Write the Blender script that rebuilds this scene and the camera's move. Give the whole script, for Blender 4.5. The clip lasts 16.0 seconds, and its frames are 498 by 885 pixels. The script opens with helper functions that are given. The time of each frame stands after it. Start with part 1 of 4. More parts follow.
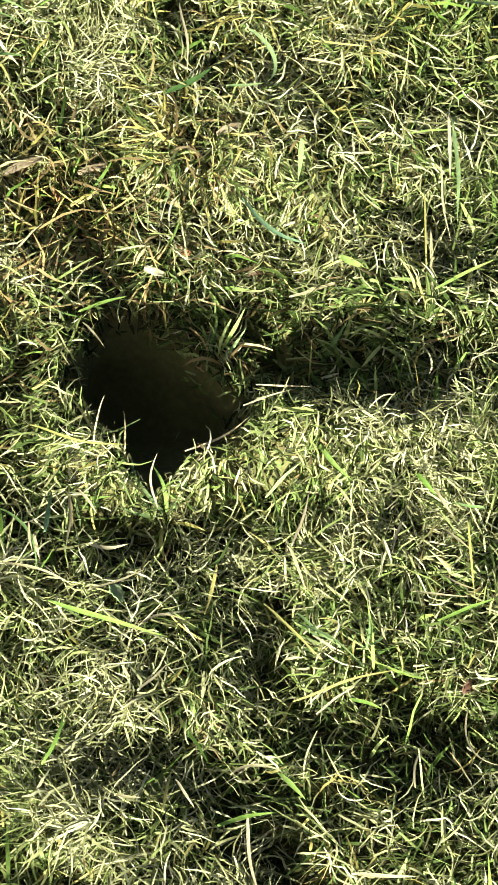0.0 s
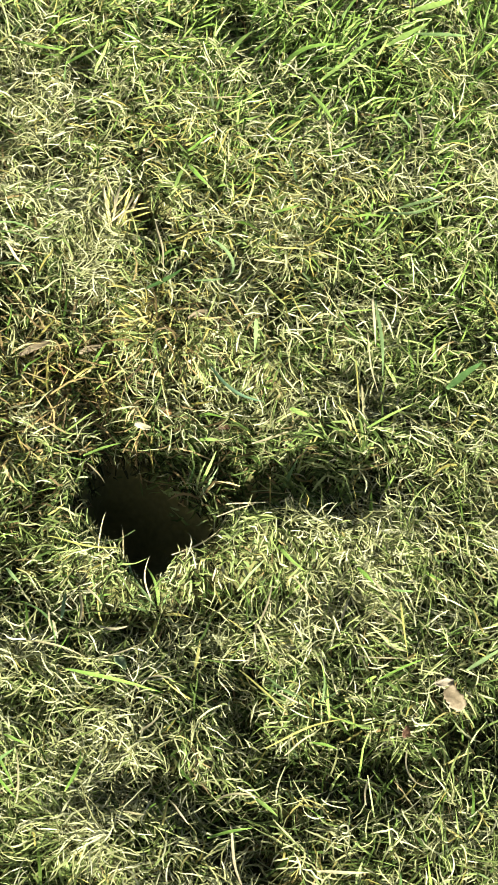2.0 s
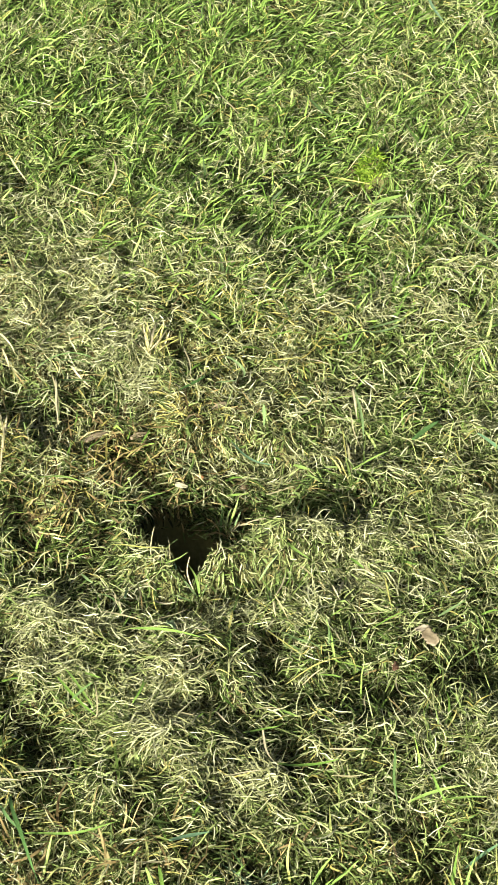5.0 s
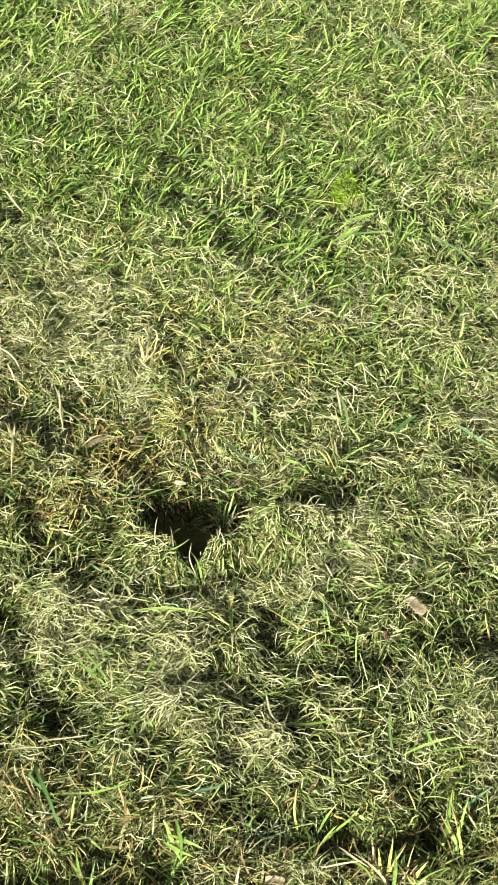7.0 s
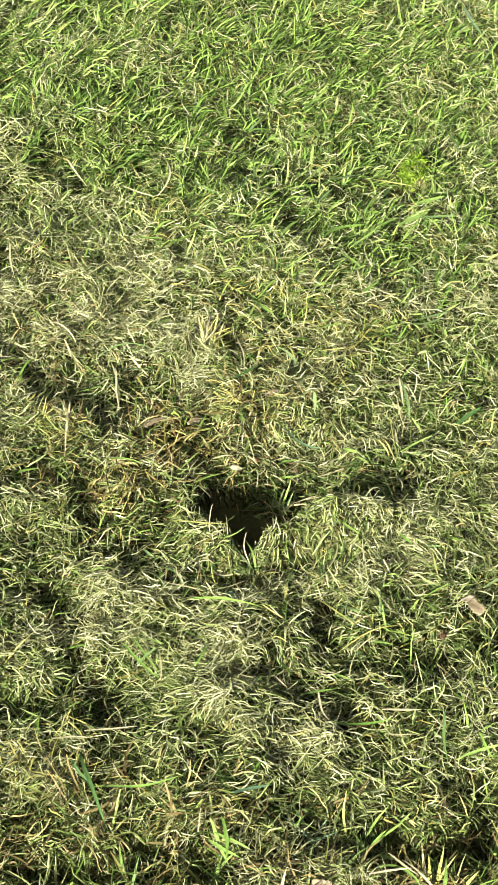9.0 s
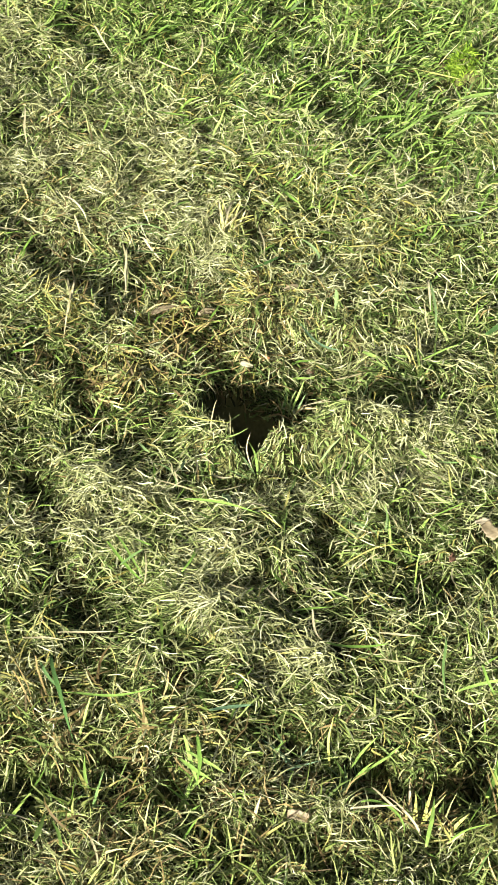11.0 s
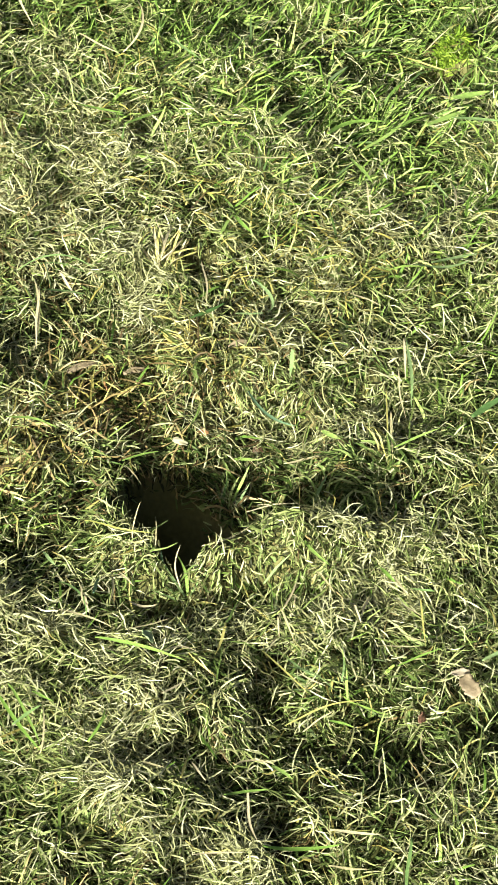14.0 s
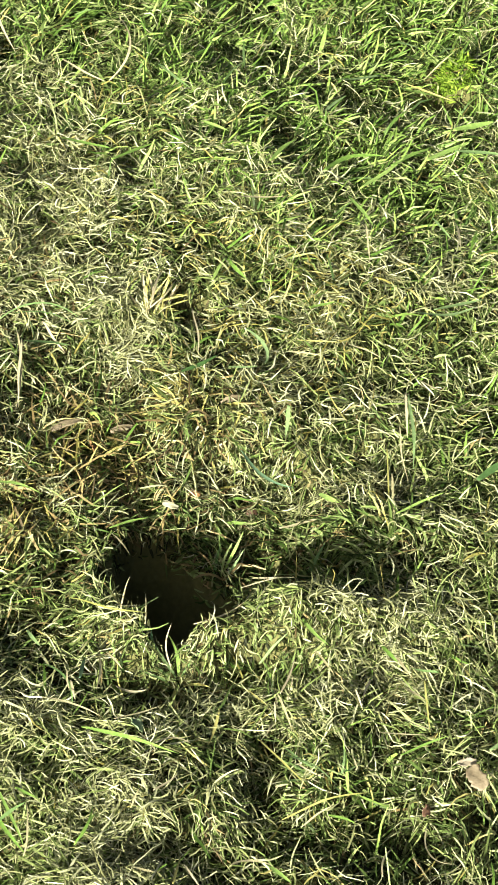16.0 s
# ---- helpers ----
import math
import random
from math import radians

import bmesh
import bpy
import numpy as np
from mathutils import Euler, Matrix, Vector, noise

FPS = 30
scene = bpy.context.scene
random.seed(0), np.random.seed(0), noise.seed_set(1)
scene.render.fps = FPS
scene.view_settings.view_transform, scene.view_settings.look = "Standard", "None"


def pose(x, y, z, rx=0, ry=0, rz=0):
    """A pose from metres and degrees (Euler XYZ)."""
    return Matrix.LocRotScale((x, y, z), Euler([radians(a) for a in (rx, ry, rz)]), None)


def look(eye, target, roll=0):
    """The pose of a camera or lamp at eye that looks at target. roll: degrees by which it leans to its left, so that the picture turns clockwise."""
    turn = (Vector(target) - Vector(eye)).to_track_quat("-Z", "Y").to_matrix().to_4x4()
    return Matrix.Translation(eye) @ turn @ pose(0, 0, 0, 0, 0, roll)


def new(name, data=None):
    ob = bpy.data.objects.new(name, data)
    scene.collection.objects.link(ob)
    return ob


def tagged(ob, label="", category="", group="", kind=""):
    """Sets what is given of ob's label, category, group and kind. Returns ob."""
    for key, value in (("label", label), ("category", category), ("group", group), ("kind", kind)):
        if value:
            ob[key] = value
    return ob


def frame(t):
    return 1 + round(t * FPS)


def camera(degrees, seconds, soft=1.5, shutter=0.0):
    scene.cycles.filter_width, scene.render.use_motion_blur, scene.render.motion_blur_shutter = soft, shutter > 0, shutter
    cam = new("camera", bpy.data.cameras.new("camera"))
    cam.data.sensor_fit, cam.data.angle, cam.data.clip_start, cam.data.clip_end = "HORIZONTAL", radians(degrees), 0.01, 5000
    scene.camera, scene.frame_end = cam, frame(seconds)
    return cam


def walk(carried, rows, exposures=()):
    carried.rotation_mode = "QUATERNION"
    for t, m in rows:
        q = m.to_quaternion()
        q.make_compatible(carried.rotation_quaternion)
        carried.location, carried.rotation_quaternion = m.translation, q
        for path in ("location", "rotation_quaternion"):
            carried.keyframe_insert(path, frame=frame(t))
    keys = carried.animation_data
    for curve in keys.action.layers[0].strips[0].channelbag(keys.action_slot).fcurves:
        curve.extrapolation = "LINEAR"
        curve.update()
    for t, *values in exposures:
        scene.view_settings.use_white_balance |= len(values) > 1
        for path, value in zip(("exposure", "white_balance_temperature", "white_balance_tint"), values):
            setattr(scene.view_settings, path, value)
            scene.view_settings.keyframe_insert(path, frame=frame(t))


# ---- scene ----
cam = camera(13.170, 16.0, soft=1.6)
walk(cam, [
    (0, look((-0.0201, -0.3126, 0.6331), (0.0633, 0.0516, -0.2945), 20.35)),
    (0.5, look((-0.0148, -0.3217, 0.6491), (0.0638, 0.0510, -0.2755), 19.03)),
    (1, look((-0.0256, -0.3409, 0.6581), (0.0723, 0.0596, -0.2530), 20.79)),
    (1.5, look((-0.0158, -0.3891, 0.6907), (0.0651, 0.0705, -0.1937), 16.40)),
    (2, look((-0.0112, -0.4707, 0.7509), (0.0516, 0.0476, -0.1020), 12.56)),
    (2.5, look((0.0008, -0.5226, 0.7802), (0.0463, 0.0562, -0.0340), 9.61)),
    (3, look((0.0106, -0.5715, 0.7937), (0.0403, 0.0533, 0.0135), 7.51)),
    (3.2, look((0.0098, -0.5990, 0.7888), (0.0323, 0.0411, 0.0208), 6.72)),
    (5.3, look((0.0298, -0.8541, 0.8192), (0.0375, -0.1304, 0.1291), 2.97)),
    (5.5, look((0.0266, -0.8724, 0.8208), (0.0351, -0.1444, 0.1352), 2.69)),
    (6, look((0.0243, -0.9047, 0.8340), (0.0350, -0.1667, 0.1593), 1.94)),
    (6.5, look((0.0257, -0.9152, 0.8397), (0.0402, -0.1734, 0.1692), 1.67)),
    (7, look((0.0217, -0.9172, 0.8389), (0.0364, -0.1746, 0.1694), 1.61)),
    (7.5, look((0.0163, -0.9143, 0.8340), (0.0272, -0.1745, 0.1613), 1.68)),
    (8, look((0.0126, -0.9073, 0.8325), (0.0182, -0.1701, 0.1568), 2.00)),
    (8.2, look((0.0105, -0.9041, 0.8332), (0.0143, -0.1681, 0.1562), 2.24)),
    (10.3, look((0.0263, -0.8551, 0.8228), (0.0084, -0.1437, 0.1202), 3.95)),
    (10.5, look((0.0348, -0.8504, 0.8086), (0.0175, -0.1424, 0.1026), 4.60)),
    (11, look((0.0300, -0.8341, 0.7722), (0.0099, -0.1344, 0.0580), 5.93)),
    (11.5, look((0.0191, -0.7989, 0.7494), (-0.0037, -0.1068, 0.0279), 7.10)),
    (12, look((0.0043, -0.7419, 0.7495), (-0.0163, -0.0553, 0.0227), 7.93)),
    (12.5, look((0.0133, -0.6882, 0.7475), (-0.0001, -0.0088, 0.0139), 8.42)),
    (13, look((0.0285, -0.6462, 0.7313), (0.0284, 0.0203, -0.0142), 9.06)),
    (13.5, look((0.0246, -0.6223, 0.7308), (0.0369, 0.0327, -0.0248), 9.92)),
    (14, look((0.0144, -0.6032, 0.7089), (0.0313, 0.0376, -0.0586), 10.36)),
    (14.5, look((0.0167, -0.5651, 0.7018), (0.0387, 0.0653, -0.0741), 11.05)),
    (15, look((0.0068, -0.5461, 0.7035), (0.0318, 0.0776, -0.0778), 11.48)),
    (15.5, look((-0.0042, -0.5363, 0.7002), (0.0238, 0.0861, -0.0820), 11.60)),
    (16, look((-0.0004, -0.5338, 0.7030), (0.0319, 0.0870, -0.0803), 11.67)),
], exposures=[(0, 1.98), (3, 1.74), (5.5, 1.60), (11, 1.72), (16, 1.77)])

# ---- light: low warm sun from behind the left shoulder, clear sky ----
SUN = Vector((-0.40, -0.79, 0.40)).normalized()     # towards the sun
world = bpy.data.worlds.new("sky")
scene.world = world
world.use_nodes = True
sky = world.node_tree.nodes.new("ShaderNodeTexSky")
sky.sky_type, sky.sun_disc, sky.air_density, sky.dust_density, sky.ozone_density = "NISHITA", False, 0.30, 4.0, 0.0
sky.sun_elevation, sky.sun_rotation = math.asin(SUN.z), math.atan2(SUN.x, SUN.y)
back = world.node_tree.nodes["Background"]
back.inputs["Strength"].default_value = 0.055
world.node_tree.links.new(sky.outputs[0], back.inputs["Color"])
lamp = bpy.data.lights.new("sun", "SUN")
lamp.energy, lamp.angle, lamp.color = 5.0, radians(0.5), (1.0, 0.945, 0.855)
sun = new("sun", lamp)
sun.matrix_world = look(SUN * 20, (0, 0, 0))


# ---- materials ----
def mat(name):
    m = bpy.data.materials.new(name)
    m.use_nodes = True
    m.node_tree.nodes.clear()
    return m, m.node_tree.nodes, m.node_tree.links


def ramp(nodes, stops, interpolation="LINEAR"):
    r = nodes.new("ShaderNodeValToRGB")
    r.color_ramp.interpolation = interpolation
    el = r.color_ramp.elements
    while len(el) < len(stops):
        el.new(0.5)
    for e, (p, c) in zip(el, stops):
        e.position, e.color = p, (*c, 1)
    return r


def blade_material(name, stops, gloss=0.42, through_light=0.28, source="island"):
    """Leaf tissue: colour picked blade by blade, faint stripes and blotches, some light coming through."""
    m, nd, ln = mat(name)
    out = nd.new("ShaderNodeOutputMaterial")
    if source == "island":
        pick = nd.new("ShaderNodeNewGeometry").outputs["Random Per Island"]
    else:
        pick = nd.new("ShaderNodeObjectInfo").outputs["Random"]
    col = ramp(nd, stops)
    ln.new(pick, col.inputs[0])
    tex = nd.new("ShaderNodeTexCoord")
    n1 = nd.new("ShaderNodeTexNoise")
    n1.inputs["Scale"].default_value, n1.inputs["Detail"].default_value = 420, 3
    ln.new(tex.outputs["Object"], n1.inputs["Vector"])
    n2 = nd.new("ShaderNodeTexNoise")
    n2.inputs["Scale"].default_value, n2.inputs["Detail"].default_value = 70, 2
    ln.new(tex.outputs["Object"], n2.inputs["Vector"])
    mul = nd.new("ShaderNodeMath")
    mul.operation = "MULTIPLY_ADD"
    ln.new(n1.outputs["Fac"], mul.inputs[0])
    mul.inputs[1].default_value = 0.7
    mul.inputs[2].default_value = 0.30
    mul2 = nd.new("ShaderNodeMath")
    mul2.operation = "MULTIPLY_ADD"
    ln.new(n2.outputs["Fac"], mul2.inputs[0])
    mul2.inputs[1].default_value = 0.7
    ln.new(mul.outputs[0], mul2.inputs[2])
    hsv = nd.new("ShaderNodeHueSaturation")
    ln.new(col.outputs[0], hsv.inputs["Color"])
    ln.new(mul2.outputs[0], hsv.inputs["Value"])
    bsdf = nd.new("ShaderNodeBsdfPrincipled")
    ln.new(hsv.outputs[0], bsdf.inputs["Base Color"])
    bsdf.inputs["Roughness"].default_value = gloss
    bsdf.inputs["Specular IOR Level"].default_value = 0.12
    tr = nd.new("ShaderNodeBsdfTranslucent")
    ln.new(hsv.outputs[0], tr.inputs["Color"])
    mix = nd.new("ShaderNodeMixShader")
    mix.inputs[0].default_value = through_light
    ln.new(bsdf.outputs[0], mix.inputs[1])
    ln.new(tr.outputs[0], mix.inputs[2])
    ln.new(mix.outputs[0], out.inputs["Surface"])
    return m


def soil_material():
    m, nd, ln = mat("soil")
    out, bsdf = nd.new("ShaderNodeOutputMaterial"), nd.new("ShaderNodeBsdfPrincipled")
    tex = nd.new("ShaderNodeTexCoord")
    big, fine, vor = nd.new("ShaderNodeTexNoise"), nd.new("ShaderNodeTexNoise"), nd.new("ShaderNodeTexVoronoi")
    big.inputs["Scale"].default_value, big.inputs["Detail"].default_value = 35, 4
    fine.inputs["Scale"].default_value, fine.inputs["Detail"].default_value = 380, 5
    vor.inputs["Scale"].default_value = 230
    for n in (big, fine, vor):
        ln.new(tex.outputs["Object"], n.inputs["Vector"])
    col = ramp(nd, [(0.30, (0.074, 0.079, 0.026)), (0.55, (0.113, 0.117, 0.041)), (0.75, (0.160, 0.156, 0.063))])
    add = nd.new("ShaderNodeMath")
    add.operation = "MULTIPLY_ADD"
    ln.new(fine.outputs["Fac"], add.inputs[0])
    add.inputs[1].default_value = 0.5
    half = nd.new("ShaderNodeMath")
    half.operation = "MULTIPLY"
    half.inputs[1].default_value = 0.5
    ln.new(big.outputs["Fac"], half.inputs[0])
    ln.new(half.outputs[0], add.inputs[2])
    ln.new(add.outputs[0], col.inputs[0])
    # green-brown cast of low shoots far off, where single blades are no longer built; darkened to stand in for their
    # shade on each other
    away, dist, turf_mix = nd.new("ShaderNodeVectorMath"), nd.new("ShaderNodeMapRange"), nd.new("ShaderNodeMix")
    away.operation, turf_mix.data_type = "LENGTH", "RGBA"
    ln.new(tex.outputs["Object"], away.inputs[0])
    ln.new(away.outputs["Value"], dist.inputs["Value"])
    dist.inputs["From Min"].default_value, dist.inputs["From Max"].default_value = 0.40, 0.80
    far = ramp(nd, [(0.35, (0.030, 0.040, 0.010)), (0.6, (0.060, 0.074, 0.022)), (0.75, (0.105, 0.108, 0.042))])
    ln.new(add.outputs[0], far.inputs[0])
    ln.new(dist.outputs["Result"], turf_mix.inputs["Factor"])
    ln.new(col.outputs[0], turf_mix.inputs["A"])
    ln.new(far.outputs[0], turf_mix.inputs["B"])
    ln.new(turf_mix.outputs["Result"], bsdf.inputs["Base Color"])
    bsdf.inputs["Roughness"].default_value, bsdf.inputs["Specular IOR Level"].default_value = 0.92, 0.1
    bump = nd.new("ShaderNodeBump")
    bump.inputs["Strength"].default_value, bump.inputs["Distance"].default_value = 0.4, 0.0015
    sub = nd.new("ShaderNodeMath")
    sub.operation = "SUBTRACT"
    ln.new(fine.outputs["Fac"], sub.inputs[0])
    ln.new(vor.outputs["Distance"], sub.inputs[1])
    ln.new(sub.outputs[0], bump.inputs["Height"])
    ln.new(bump.outputs[0], bsdf.inputs["Normal"])
    ln.new(bsdf.outputs[0], out.inputs["Surface"])
    return m


def plain_leaf(name, a, b, scale, rough=0.6, through_light=0.2):
    """Dead leaf or petal: blotched from colour a to colour b."""
    m, nd, ln = mat(name)
    out, bsdf = nd.new("ShaderNodeOutputMaterial"), nd.new("ShaderNodeBsdfPrincipled")
    tex, n = nd.new("ShaderNodeTexCoord"), nd.new("ShaderNodeTexNoise")
    n.inputs["Scale"].default_value, n.inputs["Detail"].default_value = scale, 6
    ln.new(tex.outputs["Object"], n.inputs["Vector"])
    col = ramp(nd, [(0.3, a), (0.7, b)])
    ln.new(n.outputs["Fac"], col.inputs[0])
    ln.new(col.outputs[0], bsdf.inputs["Base Color"])
    bsdf.inputs["Roughness"].default_value = rough
    bump = nd.new("ShaderNodeBump")
    bump.inputs["Strength"].default_value, bump.inputs["Distance"].default_value = 0.5, 0.001
    ln.new(n.outputs["Fac"], bump.inputs["Height"])
    ln.new(bump.outputs[0], bsdf.inputs["Normal"])
    tr, mix = nd.new("ShaderNodeBsdfTranslucent"), nd.new("ShaderNodeMixShader")
    ln.new(col.outputs[0], tr.inputs["Color"])
    mix.inputs[0].default_value = through_light
    ln.new(bsdf.outputs[0], mix.inputs[1])
    ln.new(tr.outputs[0], mix.inputs[2])
    ln.new(mix.outputs[0], out.inputs["Surface"])
    return m


def both(name, stops, gloss=0.42, through_light=0.28):
    """The same tissue for joined blades and for single ones."""
    return blade_material(name, stops, gloss, through_light), blade_material(name, stops, gloss, through_light, "object")


SOIL = soil_material()
GREEN, GREEN_PIECE = both("green_blade", [(0, (0.020, 0.036, 0.008)), (0.4, (0.072, 0.118, 0.026)), (0.75, (0.174, 0.248, 0.070)), (1, (0.300, 0.375, 0.145))], 0.55, 0.20)
FRESH = blade_material("fresh_blade", [(0, (0.020, 0.044, 0.007)), (0.4, (0.095, 0.178, 0.029)), (0.8, (0.212, 0.326, 0.068)), (1, (0.350, 0.455, 0.145))], 0.5, 0.2)
STRAW, STRAW_PIECE = both("straw_blade", [(0, (0.096, 0.102, 0.038)), (0.35, (0.249, 0.270, 0.114)), (0.75, (0.367, 0.393, 0.204)), (1, (0.465, 0.482, 0.300))], 0.6, 0.20)
HAY, HAY_PIECE = both("half_dry_blade", [(0, (0.042, 0.060, 0.014)), (0.4, (0.122, 0.168, 0.044)), (0.8, (0.242, 0.302, 0.100)), (1, (0.400, 0.425, 0.195))], 0.55, 0.20)
GOLD = blade_material("golden_blade", [(0, (0.120, 0.112, 0.028)), (0.5, (0.275, 0.260, 0.070)), (1, (0.430, 0.400, 0.140))], 0.55, 0.21)
RUST, RUST_PIECE = both("brown_blade", [(0, (0.050, 0.038, 0.016)), (0.4, (0.125, 0.096, 0.038)), (0.75, (0.260, 0.210, 0.085)), (1, (0.400, 0.335, 0.150))], 0.6, 0.15)
BANK = blade_material("bank_blade", [(0, (0.048, 0.072, 0.014)), (0.4, (0.140, 0.185, 0.045)), (0.75, (0.270, 0.310, 0.098)), (1, (0.430, 0.435, 0.200))], 0.5, 0.28)
# near-black green: the shade between blades is put into this colour
GAP_SHADE = blade_material("gap_shade_shoot", [(0, (0.010, 0.014, 0.003)), (0.6, (0.023, 0.029, 0.007)), (1, (0.046, 0.052, 0.014))], 0.6, 0.15)


# ---- the shape of the ground ----
def lattice(x, y, size, seed):
    """Smooth noise between -1 and 1 with lumps of about the given size."""
    table = np.random.RandomState(seed).uniform(-1, 1, (256, 256))
    u, v = np.asarray(x) / size, np.asarray(y) / size
    i, j = np.floor(u).astype(int), np.floor(v).astype(int)
    a, b = u - i, v - j
    a, b = a * a * (3 - 2 * a), b * b * (3 - 2 * b)
    t = lambda p, q: table[p % 256, q % 256]
    return (t(i, j) * (1 - a) + t(i + 1, j) * a) * (1 - b) + (t(i, j + 1) * (1 - a) + t(i + 1, j + 1) * a) * b


def bump_at(x, y, cx, cy, sx, sy, height, turn=0.0):
    c, s = math.cos(radians(turn)), math.sin(radians(turn))
    u, v = (x - cx) * c + (y - cy) * s, (y - cy) * c - (x - cx) * s
    return height * np.exp(-0.5 * ((u / sx) ** 2 + (v / sy) ** 2))


def groove(x, y, ax, ay, bx, by, wide, deep_a, deep_b):
    """A furrow from a to b."""
    dx, dy = bx - ax, by - ay
    f = np.clip(((x - ax) * dx + (y - ay) * dy) / (dx * dx + dy * dy), 0, 1)
    d2 = (x - ax - f * dx) ** 2 + (y - ay - f * dy) ** 2
    return -(deep_a + (deep_b - deep_a) * f) * np.exp(-0.5 * d2 / wide ** 2)


RING = [(-0.025, -0.048), (0.009, -0.089), (0.042, -0.051), (0.041, -0.030), (0.010, -0.017), (-0.014, -0.008)]


def burrow(x, y):
    """0 outside the pit, 1 at its bottom: six-sided, sheer in front, sloping at the back."""
    wall = np.ones_like(np.asarray(x, float))
    for (ax, ay), (bx, by), wide in zip(RING, RING[1:] + RING[:1], (0.009, 0.009, 0.014, 0.020, 0.014, 0.009)):
        dx, dy = bx - ax, by - ay
        inside = (dx * (y - ay) - dy * (x - ax)) / math.hypot(dx, dy) + 0.0022 * lattice(x, y, 0.011, 8)
        wall = np.minimum(wall, np.clip(inside / wide, 0, 1))
    return wall * wall * (3 - 2 * wall)


# bare gaps between the tufts: place, size, depth
GAPS = [(0.086, -0.270, 0.011, 0.013, 0.024), (0.129, -0.268, 0.012, 0.010, 0.022), (0.023, -0.318, 0.013, 0.010, 0.020), (-0.008, -0.288, 0.014, 0.009, 0.020),
        (0.044, -0.252, 0.013, 0.008, 0.012), (-0.037, -0.272, 0.011, 0.010, 0.018), (0.062, -0.312, 0.012, 0.009, 0.014), (-0.009, 0.105, 0.009, 0.008, 0.020)]


def hollows(x, y):
    """Dips and furrows in the turf, placed and deepened to fit dark areas in the camera's view."""
    z = groove(x, y, -0.072, -0.052, -0.034, -0.072, 0.014, 0.009, 0.008)
    z = z + groove(x, y, 0.020, -0.112, 0.070, -0.146, 0.018, 0.010, 0.011)
    z = z + groove(x, y, 0.066, -0.146, 0.150, -0.128, 0.017, 0.014, 0.018)
    z = z + bump_at(x, y, 0.128, 0.068, 0.024, 0.013, -0.012, -20)
    z = z + bump_at(x, y, -0.062, 0.056, 0.030, 0.012, -0.007)
    z = z + bump_at(x, y, -0.075, -0.030, 0.020, 0.010, -0.004)
    z = z + bump_at(x, y, -0.030, 0.014, 0.016, 0.010, -0.014)
    z = z + groove(x, y, -0.104, -0.084, -0.092, -0.126, 0.010, 0.014, 0.015)
    z = z + groove(x, y, -0.092, -0.126, -0.070, -0.176, 0.010, 0.012, 0.013)
    z = z + groove(x, y, -0.115, -0.186, -0.045, -0.196, 0.014, 0.015, 0.010)
    z = z + groove(x, y, -0.085, -0.296, 0.000, -0.284, 0.014, 0.015, 0.013)
    z = z + groove(x, y, 0.025, -0.258, 0.060, -0.262, 0.011, 0.010, 0.012)
    z = z + groove(x, y, 0.060, -0.264, 0.165, -0.254, 0.012, 0.010, 0.013)
    for cx, cy, sx, sy, deep in GAPS:
        z = z + bump_at(x, y, cx, cy, sx, sy, -deep)
    z = z + bump_at(x, y, 0.095, 0.269, 0.008, 0.008, -0.034)
    return z


def height(x, y):
    x, y = np.asarray(x, float), np.asarray(y, float)
    near = np.exp(-((x - 0.03) ** 2 + (y - 0.1) ** 2) / 0.8)
    z = near * (0.0060 * lattice(x, y, 0.045, 3) + 0.0060 * lattice(x, y, 0.019, 4) + 0.0040 * lattice(x, y, 0.009, 7) + 0.006 * lattice(x, y, 0.16, 5)) - 0.015
    z += 0.05 * lattice(x, y, 7.0, 6) * (1 - near)
    # dip behind the burrow, the grassy slope into it, the valley beside it and the mound in front
    z += bump_at(x, y, 0.020, 0.012, 0.055, 0.024, -0.014)
    z += groove(x, y, 0.006, -0.022, 0.046, -0.023, 0.013, 0.020, 0.017)
    z += groove(x, y, 0.050, -0.022, 0.105, -0.012, 0.012, 0.010, 0.003) + bump_at(x, y, 0.080, -0.012, 0.014, 0.011, 0.006)
    z += bump_at(x, y, 0.042, -0.061, 0.026, 0.0115, 0.017, 22) + bump_at(x, y, 0.085, -0.046, 0.024, 0.012, 0.006, 8)
    z += bump_at(x, y, -0.014, -0.073, 0.015, 0.008, 0.012, -48) + groove(x, y, -0.066, -0.078, -0.018, -0.096, 0.015, 0.006, 0.009) + bump_at(x, y, 0.010, -0.092, 0.010, 0.009, -0.010)
    z += bump_at(x, y, 0.106, 0.279, 0.016, 0.012, 0.008)
    z += hollows(x, y) * (0.58 + 0.34 * lattice(x, y, 0.017, 12))
    z -= 0.042 * burrow(x, y)
    return z


def build_ground():
    """One sheet: fine in the middle, coarser and coarser to the horizon."""
    def axis(a, b, step, far):
        mid = np.arange(a, b, step)
        out = step * 1.22 ** np.arange(1, 70)
        reach = np.cumsum(out)
        reach = reach[reach < far]
        return np.concatenate([a - reach[::-1], mid, b + reach])
    xs, ys = axis(-0.22, 0.28, 0.0027, 900), axis(-0.40, 0.60, 0.0034, 900)
    gx, gy = np.meshgrid(xs, ys)
    co = np.stack([gx, gy, height(gx, gy)], -1).reshape(-1, 3)
    nx, ny = len(xs), len(ys)
    i = (np.arange(ny - 1)[:, None] * nx + np.arange(nx - 1)).reshape(-1, 1)
    return quads("ground", co, np.concatenate([i, i + 1, i + nx + 1, i + nx], 1), SOIL)


